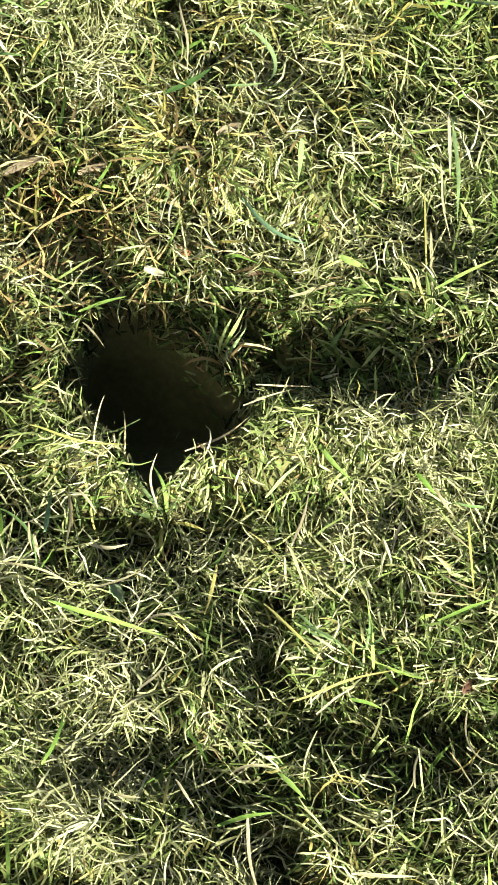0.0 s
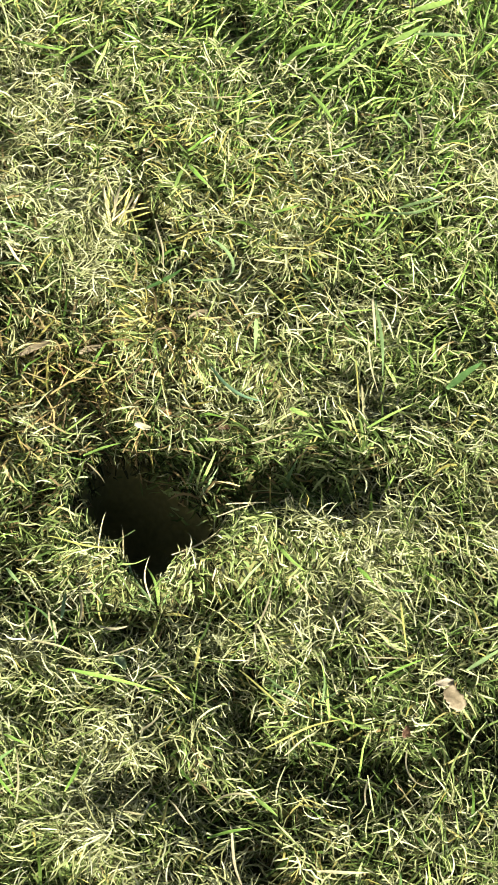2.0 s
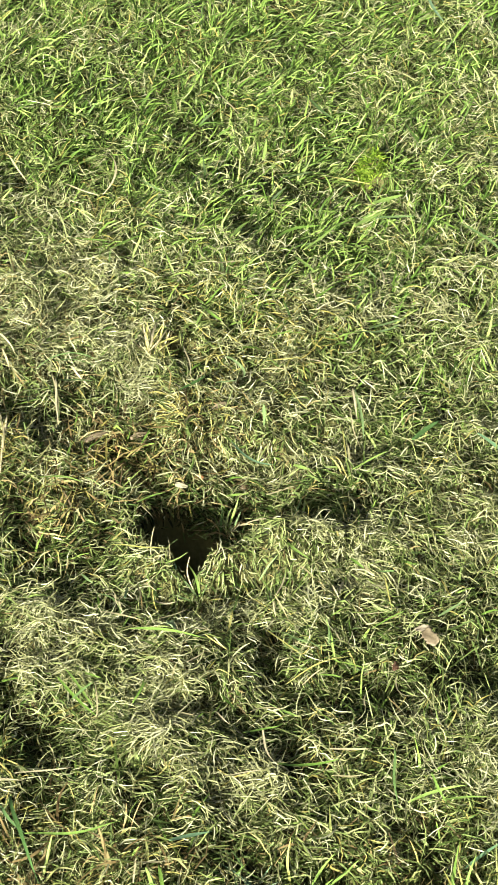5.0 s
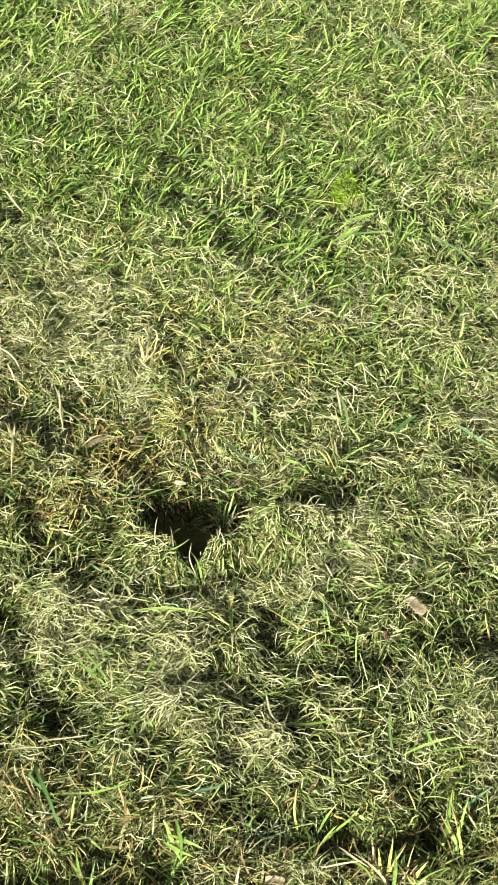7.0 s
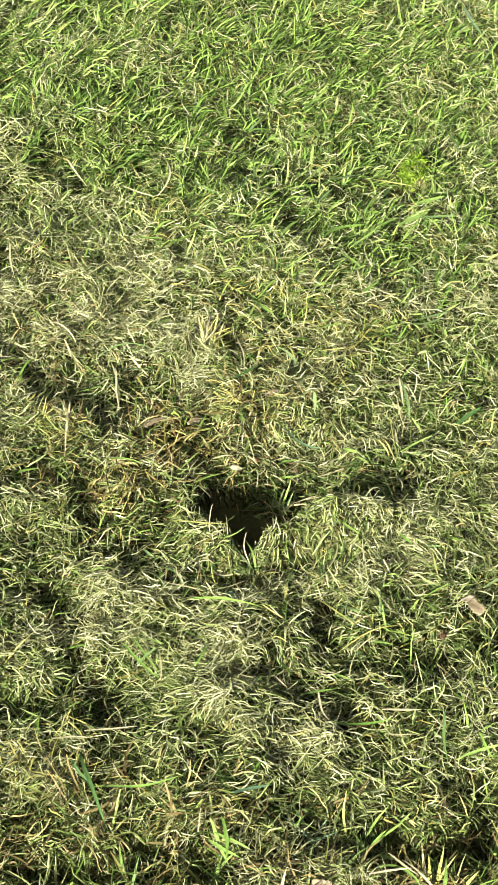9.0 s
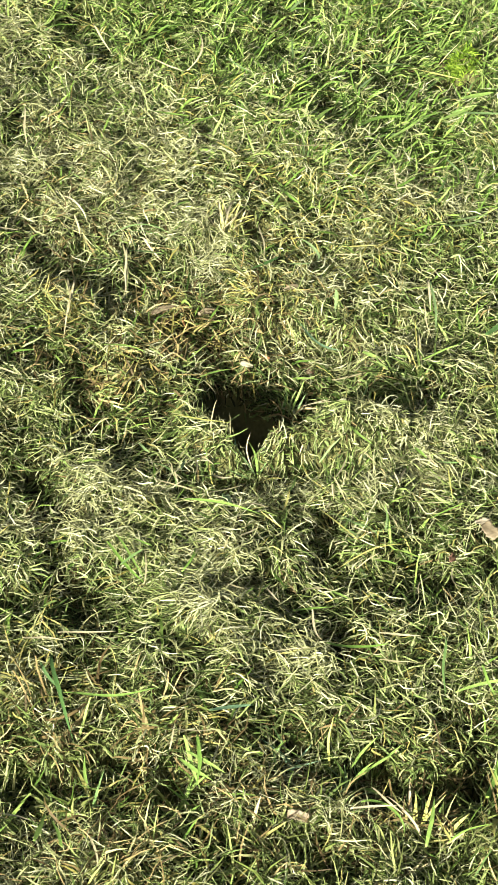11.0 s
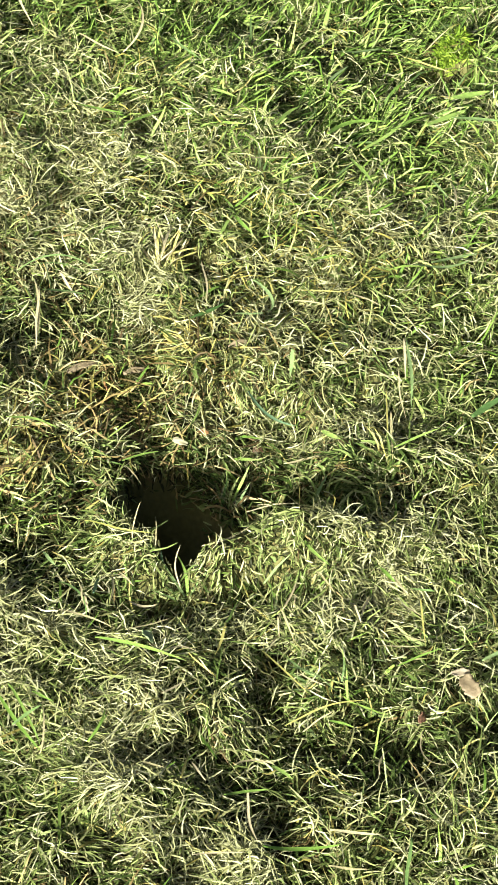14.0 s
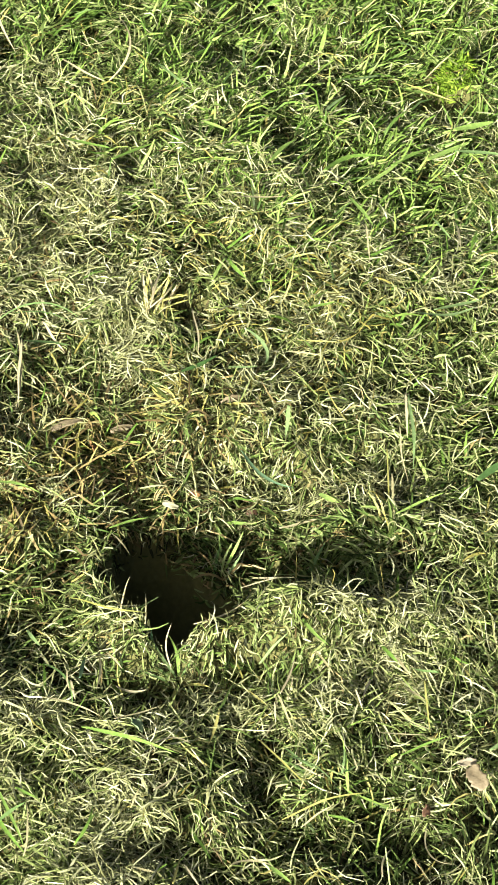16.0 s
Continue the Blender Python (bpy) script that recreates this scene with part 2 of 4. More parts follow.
def quads(name, co, faces, material):
    me = bpy.data.meshes.new(name)
    me.vertices.add(len(co))
    me.vertices.foreach_set("co", np.ascontiguousarray(co, np.float32).ravel())
    me.loops.add(faces.size)
    me.loops.foreach_set("vertex_index", np.ascontiguousarray(faces, np.int32).ravel())
    me.polygons.add(len(faces))
    me.polygons.foreach_set("loop_start", np.arange(0, faces.size, 4, dtype=np.int32))
    me.polygons.foreach_set("use_smooth", np.ones(len(faces), bool))
    me.update(calc_edges=True)
    me.materials.append(material)
    return new(name, me)


GROUND = tagged(build_ground(), "dark crumbly lawn soil with a burrow and hollows", "ground", kind="structure")


# ---- grass: strips that rise from a root, droop and curl ----
def strips(root, az, el, length, width, droop, curl, twist, tip, segs=4, rest=None, fold=0.0, kink=0.0):
    """Blades as strips of quads. Angles in radians; droop and curl are turned over the whole length. rest: they lie down on the ground."""
    n = len(root)
    s = (np.arange(segs) + 0.5) / segs
    e = el[:, None] - droop[:, None] * s ** 1.3
    a = az[:, None] + curl[:, None] * s
    if kink:
        # stiff stems bend sharply at one place rather than evenly
        rng = np.random.RandomState(n)
        snap = s[None] > rng.uniform(0.25, 1.1, n)[:, None]
        e = e + rng.normal(0, 0.08, e.shape) + snap * rng.normal(-0.2, kink, n)[:, None]
        a = a + rng.normal(0, 0.08, a.shape) + snap * rng.normal(0, 1.3 * kink, n)[:, None]
    step = (length / segs)[:, None]
    d = np.stack([np.cos(e) * np.cos(a), np.cos(e) * np.sin(a), np.sin(e)], -1) * step[..., None]
    p = np.concatenate([root[:, None], root[:, None] + np.cumsum(d, 1)], 1)
    if rest is not None:
        floor = height(p[..., 0], p[..., 1]) + rest[:, None]
        p[..., 2] = np.maximum(p[..., 2], floor)
    q = np.gradient(p, axis=1)
    q /= np.linalg.norm(q, axis=-1, keepdims=True) + 1e-9
    side = np.stack([-q[..., 1], q[..., 0], 0 * q[..., 0]], -1)
    side /= np.linalg.norm(side, axis=-1, keepdims=True) + 1e-6
    up = np.cross(q, side)
    w = twist[0][:, None] + twist[1][:, None] * np.linspace(0, 1, segs + 1)
    side = side * np.cos(w)[..., None] + up * np.sin(w)[..., None]
    t = np.linspace(0, 1, segs + 1)
    shape = np.minimum(0.65 + 1.2 * t, 1.0)[None] * (1 - (1 - tip)[:, None] * np.clip((t - 0.45) / 0.55, 0, 1)[None] ** 1.6)
    half = (0.5 * width[:, None] * shape)[..., None] * side
    over = np.cross(q, side)
    if fold:
        keel = p - fold * width[:, None, None] * shape[..., None] * over
        co = np.stack([p - half, keel, p + half], 2).reshape(-1, 3)
        k = (np.arange(n)[:, None] * (segs + 1) + np.arange(segs)).reshape(-1, 1) * 3
        return co, np.concatenate([np.concatenate([k, k + 1, k + 4, k + 3], 1), np.concatenate([k + 1, k + 2, k + 5, k + 4], 1)])
    co = np.stack([p - half, p + half], 2).reshape(-1, 3)
    k = (np.arange(n)[:, None] * (segs + 1) + np.arange(segs)).reshape(-1, 1) * 2
    return co, np.concatenate([k, k + 1, k + 3, k + 2], 1)


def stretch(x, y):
    """The part of the lawn inside the camera's view, which is built blade by blade."""
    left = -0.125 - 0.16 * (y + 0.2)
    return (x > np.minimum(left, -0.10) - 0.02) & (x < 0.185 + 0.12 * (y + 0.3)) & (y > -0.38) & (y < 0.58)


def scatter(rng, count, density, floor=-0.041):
    """Roots over the turf in the camera's view, thinned by density(x, y) between 0 and 1."""
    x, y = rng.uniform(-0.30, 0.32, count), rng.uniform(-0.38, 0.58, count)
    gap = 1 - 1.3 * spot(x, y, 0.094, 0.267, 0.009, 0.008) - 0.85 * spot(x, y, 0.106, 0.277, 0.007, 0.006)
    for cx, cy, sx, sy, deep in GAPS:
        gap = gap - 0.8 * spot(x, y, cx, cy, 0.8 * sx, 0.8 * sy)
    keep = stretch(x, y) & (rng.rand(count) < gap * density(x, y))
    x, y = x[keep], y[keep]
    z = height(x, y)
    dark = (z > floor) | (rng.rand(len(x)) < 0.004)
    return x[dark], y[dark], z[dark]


def spot(x, y, cx, cy, sx, sy):
    return np.exp(-0.5 * (((x - cx) / sx) ** 2 + ((y - cy) / sy) ** 2))


def lush(x, y):
    """Where the lawn is green and growing: 0 to 1."""
    g = 0.10 + 0.9 / (1 + np.exp(-(y - 0.190 - 0.55 * np.maximum(-x - 0.03, 0) + 0.05 * lattice(x, y, 0.09, 21)) / 0.030))
    g = g - 0.45 * spot(x, y, 0.21, 0.30, 0.06, 0.09) + 0.55 * spot(x, y, 0.150, 0.085, 0.03, 0.03)
    g = g + 0.5 * spot(x, y, 0.055, 0.185, 0.05, 0.03)
    g = g - 0.22 / (1 + np.exp(-(y - 0.37) / 0.02)) * (1 + 1.6 * lattice(x, y, 0.05, 24))
    return np.clip(g + 0.15 * lattice(x, y, 0.03, 22), 0.03, 1)


def brown(x, y):
    b = 0.75 * spot(x, y, -0.075, -0.030, 0.034, 0.018) + 1.25 * spot(x, y, -0.034, 0.018, 0.024, 0.018)
    b = b + 0.55 * spot(x, y, 0.028, -0.012, 0.030, 0.014) + 0.35 * spot(x, y, -0.11, 0.09, 0.03, 0.05) + 0.3 * spot(x, y, 0.01, 0.055, 0.03, 0.015)
    return np.clip(b + 0.10 + 0.10 * lattice(x, y, 0.02, 23), 0, 1)


def bank(x, y):
    """The rough bank with tall tufts: 0 to 1."""
    return 1 / (1 + np.exp((y + 0.248 + 0.014 * lattice(x, y, 0.05, 27)) / 0.008))


def clump(x, y, seed):
    """Tufts and gaps: 0.06 to 1."""
    return np.clip(0.60 + 0.95 * lattice(x, y, 0.011, seed % 3 + 61) + 0.35 * lattice(x, y, 0.026, seed + 1), 0.03, 1)


def pressed(x, y):
    """Where blades are laid flatter to brighten the turf in the camera's view: 0 to 1."""
    return np.clip(spot(x, y, -0.030, -0.165, 0.045, 0.045) + spot(x, y, 0.030, -0.190, 0.040, 0.040), 0, 1)


def turf(name, label, seed, count, density, material, length, width, el, droop, spread, lean=None, rest=0.004, tip=(0.1, 0.7), lift=0.0, segs=4,
         curl=0.9, floor=-0.041, fold=0.0, kink=0.22, piece=None):
    rng = np.random.RandomState(seed)
    x, y, z = scatter(rng, count, density, floor)
    n = len(x)
    flow = 2.6 * math.pi * lattice(x, y, 0.035, seed + 50)
    if lean is not None:
        flow = lean + 0.9 * lattice(x, y, 0.03, seed + 51)
    az = flow + rng.normal(0, spread, n)
    ln_ = length[0] + (length[1] - length[0]) * rng.beta(1.6, 2.6, n)
    wd = width[0] + (width[1] - width[0]) * rng.beta(1.5, 3.0, n)
    # shorter growth on steep banks
    steep = np.hypot(height(x + 0.003, y) - height(x - 0.003, y), height(x, y + 0.003) - height(x, y - 0.003)) / 0.006
    ln_ = ln_ * np.clip(1.35 - 0.85 * steep, 0.35, 1)
    # most blades that would hang across the burrow's mouth are left out to suit the camera's view
    reach = burrow(x + 0.8 * ln_ * np.cos(az), y + 0.8 * ln_ * np.sin(az)) - burrow(x, y)
    ok = (reach < 0.08) | (rng.rand(n) < 0.06)
    x, y, z, az, ln_, wd = (v[ok] for v in (x, y, z, az, ln_, wd))
    n = len(x)
    root = np.stack([x, y, z + lift * rng.rand(n)], -1)
    co, fa = strips(root, az, radians(1) * rng.uniform(*el, n) * (1 - 0.6 * pressed(x, y)), ln_, wd, radians(1) * rng.uniform(*droop, n), rng.normal(0, curl, n),
                    (rng.normal(0, 0.7, n), rng.normal(0, 1.2, n)), rng.uniform(*tip, n), segs, rest * rng.rand(n) ** 1.5, fold, kink)
    if piece:
        # blades near the burrow are single pieces, the rest stay joined
        near = np.argsort(np.hypot(x - 0.035, y + 0.060))[::2][:300]
        per_co, per_fa = len(co) // n, segs * (2 if fold else 1)
        order = fa.reshape(2 if fold else 1, n, segs, 4).transpose(1, 0, 2, 3).reshape(n, per_fa, 4)
        for k in near:
            ob = quads(piece[0], co[k * per_co:(k + 1) * per_co] - root[k], order[k] - k * per_co, piece[1])
            ob.parent, ob.location = GROUND, root[k]
        order = np.delete(order, near, 0)
        fa = order.reshape(-1, 4)
    return tagged(quads(name, co, fa, material), label, "grass", kind="stuff")


def patch(x, y, seed, size=0.045):
    """Broad bleached and bare-green patches: 0.25 to 1."""
    return np.clip(0.74 + 0.55 * lattice(x, y, size, seed) + 0.25 * lattice(x, y, size * 0.45, seed + 1), 0.3, 1)


def spots(x, y, places, size):
    return np.clip(sum(spot(x, y, cx, cy, size, 0.7 * size) for cx, cy in places), 0, 1)


def bare(x, y):
    """Where little dry stuff lies on the green, some spots thinned to darken shaded turf: 0 to 1."""
    b = spots(x, y, [(-0.063, 0.058), (-0.053, -0.065), (-0.034, -0.085), (0.045, -0.135), (0.072, -0.150), (0.098, -0.130), (0.086, 0.089), (-0.110, -0.025),
                     (0.060, -0.186), (-0.022, -0.086), (-0.030, -0.076), (0.000, -0.020), (0.014, -0.022), (0.030, -0.022), (0.046, -0.021), (0.064, -0.020), (0.084, -0.014)], 0.020)
    return np.clip(b + np.clip(-hollows(x, y) / 0.012, 0, 1), 0, 1)


def bleached(x, y):
    """Where straw lies thick: 0 to 1."""
    return spots(x, y, [(-0.165, 0.190), (-0.130, 0.205), (-0.145, 0.150), (-0.140, 0.100), (-0.017, 0.100), (0.023, 0.168), (0.030, -0.292), (-0.072, -0.137), (0.076, 0.144),
                        (0.104, -0.060), (0.092, 0.050), (0.020, -0.100), (0.022, -0.165), (0.032, -0.200), (-0.100, 0.140)], 0.028)


def golden(x, y):
    """Yellowed mossy patches: 0 to 1."""
    g = spots(x, y, [(-0.065, -0.027), (-0.104, 0.015), (0.002, 0.047), (-0.043, 0.018), (-0.079, -0.238)], 0.014)
    return np.clip(0.05 + g + 0.22 * spots(x, y, [(0.003, 0.143), (0.059, 0.121), (0.015, 0.122), (0.033, 0.091), (0.000, -0.290), (-0.070, 0.190)], 0.024), 0, 1)


def dry(x, y):
    return (0.70 - 0.62 * lush(x, y)) * (1 - 0.72 * bare(x, y)) * (1 - 0.55 * np.clip(brown(x, y), 0, 1)) * (1 - 0.45 * bank(x, y)) + 0.38 * bleached(x, y)


# low layer whose dark colour stands in for shade in the gaps
turf("undergrowth", "low shoots under the clippings, coloured near black as shade in the gaps", 38, 190000, lambda x, y: 0.85 - 0.3 * lush(x, y), GAP_SHADE,
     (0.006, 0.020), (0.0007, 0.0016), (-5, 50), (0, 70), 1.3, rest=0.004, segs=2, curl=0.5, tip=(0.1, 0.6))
turf("dead_thatch", "matted brown dead thatch between the grass roots", 31, 150000, lambda x, y: 0.11 * (1 - lush(x, y)) + 0.80 * brown(x, y), RUST,
     (0.006, 0.024), (0.0005, 0.0012), (-5, 45), (0, 60), 1.2, rest=0.004, segs=4, floor=-0.044, curl=0.7, tip=(0.1, 0.5), piece=("dead_stem", RUST_PIECE))
turf("dry_clippings", "pale straw mowing clippings lying tangled on the lawn", 32, 340000,
     lambda x, y: dry(x, y) * (0.35 + 0.65 * clump(x, y, 61)) * patch(x, y, 91), STRAW,
     (0.005, 0.023), (0.00036, 0.00098), (-10, 45), (-20, 55), 1.1, rest=0.010, lift=0.009, segs=4, kink=0.34, curl=0.9, tip=(0.05, 0.5), piece=("clipping", STRAW_PIECE))
turf("half_dry_grass", "yellow-green half-dry mown grass in a tangle", 33, 290000,
     lambda x, y: (0.82 - 0.54 * lush(x, y)) * (1 - 0.45 * bare(x, y)) * clump(x, y, 63) * patch(x, y, 93) * (1 - 0.55 * brown(x, y)), HAY,
     (0.007, 0.027), (0.00042, 0.0011), (-5, 52), (0, 60), 1.1, rest=0.008, lift=0.005, segs=4, curl=0.5, tip=(0.05, 0.45), piece=("stem", HAY_PIECE))
turf("golden_grass", "golden yellow withered grass in patches", 39, 150000, lambda x, y: 0.85 * golden(x, y), GOLD,
     (0.007, 0.025), (0.0005, 0.0013), (0, 65), (0, 70), 1.1, rest=0.009, lift=0.006, segs=4, curl=0.6, tip=(0.05, 0.45))
turf("lawn_grass", "short green mown lawn blades among dry ones", 34, 170000, lambda x, y: (0.56 + 0.20 * lush(x, y) + 0.22 * bare(x, y)) * (0.45 + 0.55 * clump(x, y, 69)), GREEN,
     (0.007, 0.026), (0.0005, 0.0015), (0, 58), (0, 60), 1.0, rest=0.006, segs=4, curl=0.45, tip=(0.05, 0.5), piece=("shoot", GREEN_PIECE))
turf("fresh_grass", "dense fresh green grass leaning one way", 35, 250000, lambda x, y: 0.85 * lush(x, y) ** 1.5 * np.clip(clump(x, y, 65) + 0.15, 0, 1), FRESH,
     (0.009, 0.030), (0.0007, 0.0019), (10, 65), (0, 60), 0.85, lean=radians(40), rest=0.004, segs=4, curl=0.35, tip=(0.05, 0.5), kink=0.2)
turf("bank_grass", "tall yellow-green grass standing in tufts on the bank", 43, 110000,
     lambda x, y: 0.75 * bank(x, y) * np.clip(0.30 + 1.1 * lattice(x, y, 0.018, 28) + 0.4 * lattice(x, y, 0.007, 29), 0, 1), BANK,
     (0.010, 0.029), (0.0006, 0.0019), (15, 80), (0, 85), 1.1, rest=0.004, segs=5, curl=0.5, tip=(0.05, 0.4), fold=0.15)
turf("bank_straw", "tangled tan straw and dead stems on the bank", 44, 90000,
     lambda x, y: 0.7 * bank(x, y) * np.clip(0.3 + 1.0 * lattice(x, y, 0.016, 30), 0, 1), RUST,
     (0.010, 0.032), (0.0005, 0.0015), (0, 70), (0, 70), 1.2, rest=0.008, lift=0.006, segs=5, curl=0.8, tip=(0.1, 0.6))
turf("fine_strands", "fine bleached strands over the turf", 36, 230000, lambda x, y: dry(x, y) * clump(x, y, 67) * patch(x, y, 91), STRAW,
     (0.005, 0.019), (0.0004, 0.0008), (-5, 50), (-30, 80), 1.3, rest=0.012, lift=0.010, segs=5, kink=0.3, curl=1.3, tip=(0.1, 0.6))
turf("dead_grass", "golden brown dead grass tangled behind the burrow", 37, 60000, lambda x, y: np.clip(brown(x, y) - 0.15, 0, 1), RUST,
     (0.008, 0.030), (0.0006, 0.0015), (5, 60), (0, 80), 1.2, rest=0.010, lift=0.006, segs=4, curl=0.9, tip=(0.05, 0.5))
turf("shaded_grass", "green blades growing in the shaded hollow beside the burrow", 41, 150000,
     lambda x, y: 0.9 * np.clip(1.5 * spot(x, y, 0.046, -0.019, 0.021, 0.013) + 0.8 * spot(x, y, 0.078, -0.012, 0.015, 0.012) + 0.5 * spot(x, y, 0.020, -0.006, 0.03, 0.008), 0, 1), GREEN,
     (0.010, 0.026), (0.0008, 0.0020), (15, 75), (0, 70), 0.9, lean=radians(150), rest=0.006, segs=4, curl=0.45, tip=(0.05, 0.5), floor=-0.050, fold=0.18)


# ---- single blades, stalks and leaves that stand out ----
def part(name, bm, material, parent=None, label=""):
    me = bpy.data.meshes.new(name)
    bm.normal_update()
    bm.to_mesh(me)
    bm.free()
    for p in me.polygons:
        p.use_smooth = True
    me.materials.append(material)
    ob = new(name, me)
    ob.parent = parent
    return tagged(ob, label) if label else ob


LOOKS = {
    "straw": blade_material("straw_stalk", [(0, (0.36, 0.34, 0.17)), (1, (0.56, 0.51, 0.31))], 0.5, 0.15, "object"),
    "hay": blade_material("yellow_stalk", [(0, (0.32, 0.34, 0.09)), (1, (0.48, 0.45, 0.15))], 0.5, 0.2, "object"),
    "lime": blade_material("lime_blade", [(0, (0.20, 0.36, 0.065)), (1, (0.34, 0.50, 0.13))], 0.45, 0.35, "object"),
    "green": blade_material("mid_green_blade", [(0, (0.16, 0.28, 0.085)), (1, (0.27, 0.39, 0.16))], 0.45, 0.32, "object"),
    # dull green; for blades lying in shade, that shade is in the colour
    "dark": blade_material("dull_shaded_blade", [(0, (0.07, 0.15, 0.04)), (1, (0.11, 0.20, 0.07))], 0.45, 0.3, "object"),
    "teal": blade_material("blue_green_blade", [(0, (0.15, 0.29, 0.14)), (1, (0.24, 0.38, 0.22))], 0.42, 0.3, "object"),
}


def distinct(name, label, look_of, root, heading, bend, rise, fall, length, width, owner=None):
    """One blade with a keel: heading and rise at its root, bend and fall over its length, in degrees."""
    segs, bm = 12, bmesh.new()
    width = min(width, 0.0023) if name == "straw_stalk" else width
    rng = random.Random(repr(root))
    p, rings = Vector((0, 0, 0)), []
    roll, wave = rng.uniform(-0.25, 0.25), rng.uniform(-8, 8)
    for k in range(segs + 1):
        t = k / segs
        h = radians(heading + bend * t + wave * math.sin(6.3 * t))
        e = radians(rise - fall * t)
        d = Vector((math.cos(e) * math.cos(h), math.cos(e) * math.sin(h), math.sin(e)))
        side = Vector((-math.sin(h), math.cos(h), 0))
        over = d.cross(side)
        a = roll + 0.5 * (t - 0.5)
        side, over = side * math.cos(a) + over * math.sin(a), over * math.cos(a) - side * math.sin(a)
        w = (0.25 if name == "straw_stalk" else 0.30) * width * min(1, 0.55 + 2.2 * t) * (1 - 0.93 * max(0, (t - 0.45) / 0.55) ** 1.5) * (1 + 0.06 * math.sin(17 * t + roll * 9))
        rings.append([bm.verts.new(p + v) for v in (-side * w, -over * w * 0.14, side * w, -over * w * 0.30)])
        p = p + d * (length / segs)
    for r, s in zip(rings, rings[1:]):
        for i in range(4):
            bm.faces.new((r[i], r[(i + 1) % 4], s[(i + 1) % 4], s[i]))
    bm.faces.new(rings[0][::-1])
    bm.faces.new(rings[-1])
    bmesh.ops.recalc_face_normals(bm, faces=bm.faces)
    for r, s in zip(rings, rings[1:]):
        for i in (0, 2):
            bm.edges.get((r[i], s[i])).smooth = False
    ob = part(name, bm, LOOKS[look_of])
    ob.location = root
    if owner:
        ob.name = {"straw_stalk": "stalk", "grass_stalk": "blade"}.get(name, name)
        ob.parent, ob.location = owner, Vector(root) - owner.location
        return ob
    kinds = {"grass_stalk": ("grass blade", "green blades on the lawn"), "straw_stalk": ("straw", "straw stalks on the lawn")}
    return tagged(ob, label, *kinds[name])


def grass_tuft(label, base, look_of, short):
    """An Empty at the roots of one tuft, with short shoots round its heart."""
    tuft = new("grass_tuft")
    tuft.location = base
    rng = random.Random(label + repr(base))
    for k in range(short):
        turn = 360 * k / short + rng.uniform(-20, 20)
        root = (base[0] + 0.003 * math.cos(radians(turn)), base[1] + 0.003 * math.sin(radians(turn)), base[2] - 0.002)
        distinct("young_shoot", "", rng.choice(look_of), root, turn, rng.uniform(-40, 40), rng.uniform(25, 60), rng.uniform(20, 70),
                 rng.uniform(0.010, 0.018), rng.uniform(0.0012, 0.0021), tuft)
    return tagged(tuft, label, "grass tuft", "tufts in the lawn")


distinct("straw_stalk", "stiff pale straw stalk standing in the turf", "straw", (-0.0038, 0.0927, -0.0013), heading=-78, bend=0, rise=2, fall=0, length=0.0281, width=0.0018)
distinct("grass_stalk", "broad green blade on the turf, coloured dark for the shade over it", "dark", (-0.0049, 0.0587, -0.0045), heading=24, bend=32, rise=16, fall=27, length=0.0200, width=0.0035)
distinct("grass_stalk", "kinked light green blade resting on dry grass", "green", (0.0208, 0.0887, -0.0039), heading=-18, bend=-109, rise=-16, fall=-44, length=0.0272, width=0.0026)
distinct("grass_stalk", "short pale green blade resting on dry grass", "green", (0.0155, 0.0635, -0.0015), heading=16, bend=0, rise=-2, fall=0, length=0.0137, width=0.0017)
distinct("straw_stalk", "long thin yellow-green stalk over the turf", "hay", (0.0872, 0.0399, -0.0080), heading=-85, bend=0, rise=3, fall=0, length=0.0485, width=0.0013)
distinct("straw_stalk", "thin straw stalk lying over the turf", "straw", (0.0912, 0.0495, -0.0043), heading=-79, bend=0, rise=0, fall=0, length=0.0308, width=0.0013)
distinct("grass_stalk", "broad bright green blade tip above the hollow", "lime", (0.0610, 0.0120, -0.0120), heading=-18, bend=0, rise=0, fall=0, length=0.0095, width=0.0042)
distinct("grass_stalk", "narrow green blade bent into the hollow", "lime", (0.0690, 0.0100, -0.0160), heading=-117, bend=0, rise=0, fall=0, length=0.0179, width=0.0015)
distinct("straw_stalk", "flat torn straw blade at the hollow's rim", "straw", (0.0470, 0.0000, -0.0240), heading=20, bend=17, rise=0, fall=0, length=0.0229, width=0.0025)
distinct("grass_stalk", "broad blue-green blade with a withered base", "teal", (0.0264, 0.0281, -0.0120), heading=-32, bend=18, rise=-41, fall=-61, length=0.0286, width=0.0031)
distinct("grass_stalk", "long lime green blade lying over the turf", "lime", (0.0923, -0.0001, -0.0012), heading=34, bend=-0, rise=7, fall=0, length=0.0239, width=0.0019)
distinct("straw_stalk", "pale torn blade lying at the hollow's end", "straw", (0.0848, -0.0112, -0.0162), heading=-20, bend=47, rise=33, fall=-6, length=0.0213, width=0.0019)
distinct("grass_stalk", "long pale curved stalk arching over the burrow's edge", "hay", (-0.0320, -0.0710, 0.0060), heading=-18, bend=28, rise=24, fall=44, length=0.0330, width=0.0013)
distinct("straw_stalk", "pale hooked stalk standing at the burrow's edge", "straw", (-0.0015, -0.0780, -0.0040), heading=88, bend=20, rise=66, fall=95, length=0.0210, width=0.0012)
distinct("straw_stalk", "pale withered stalk leaning over the burrow", "straw", (-0.0112, -0.0745, 0.0020), heading=108, bend=-45, rise=26, fall=6, length=0.0175, width=0.0012)
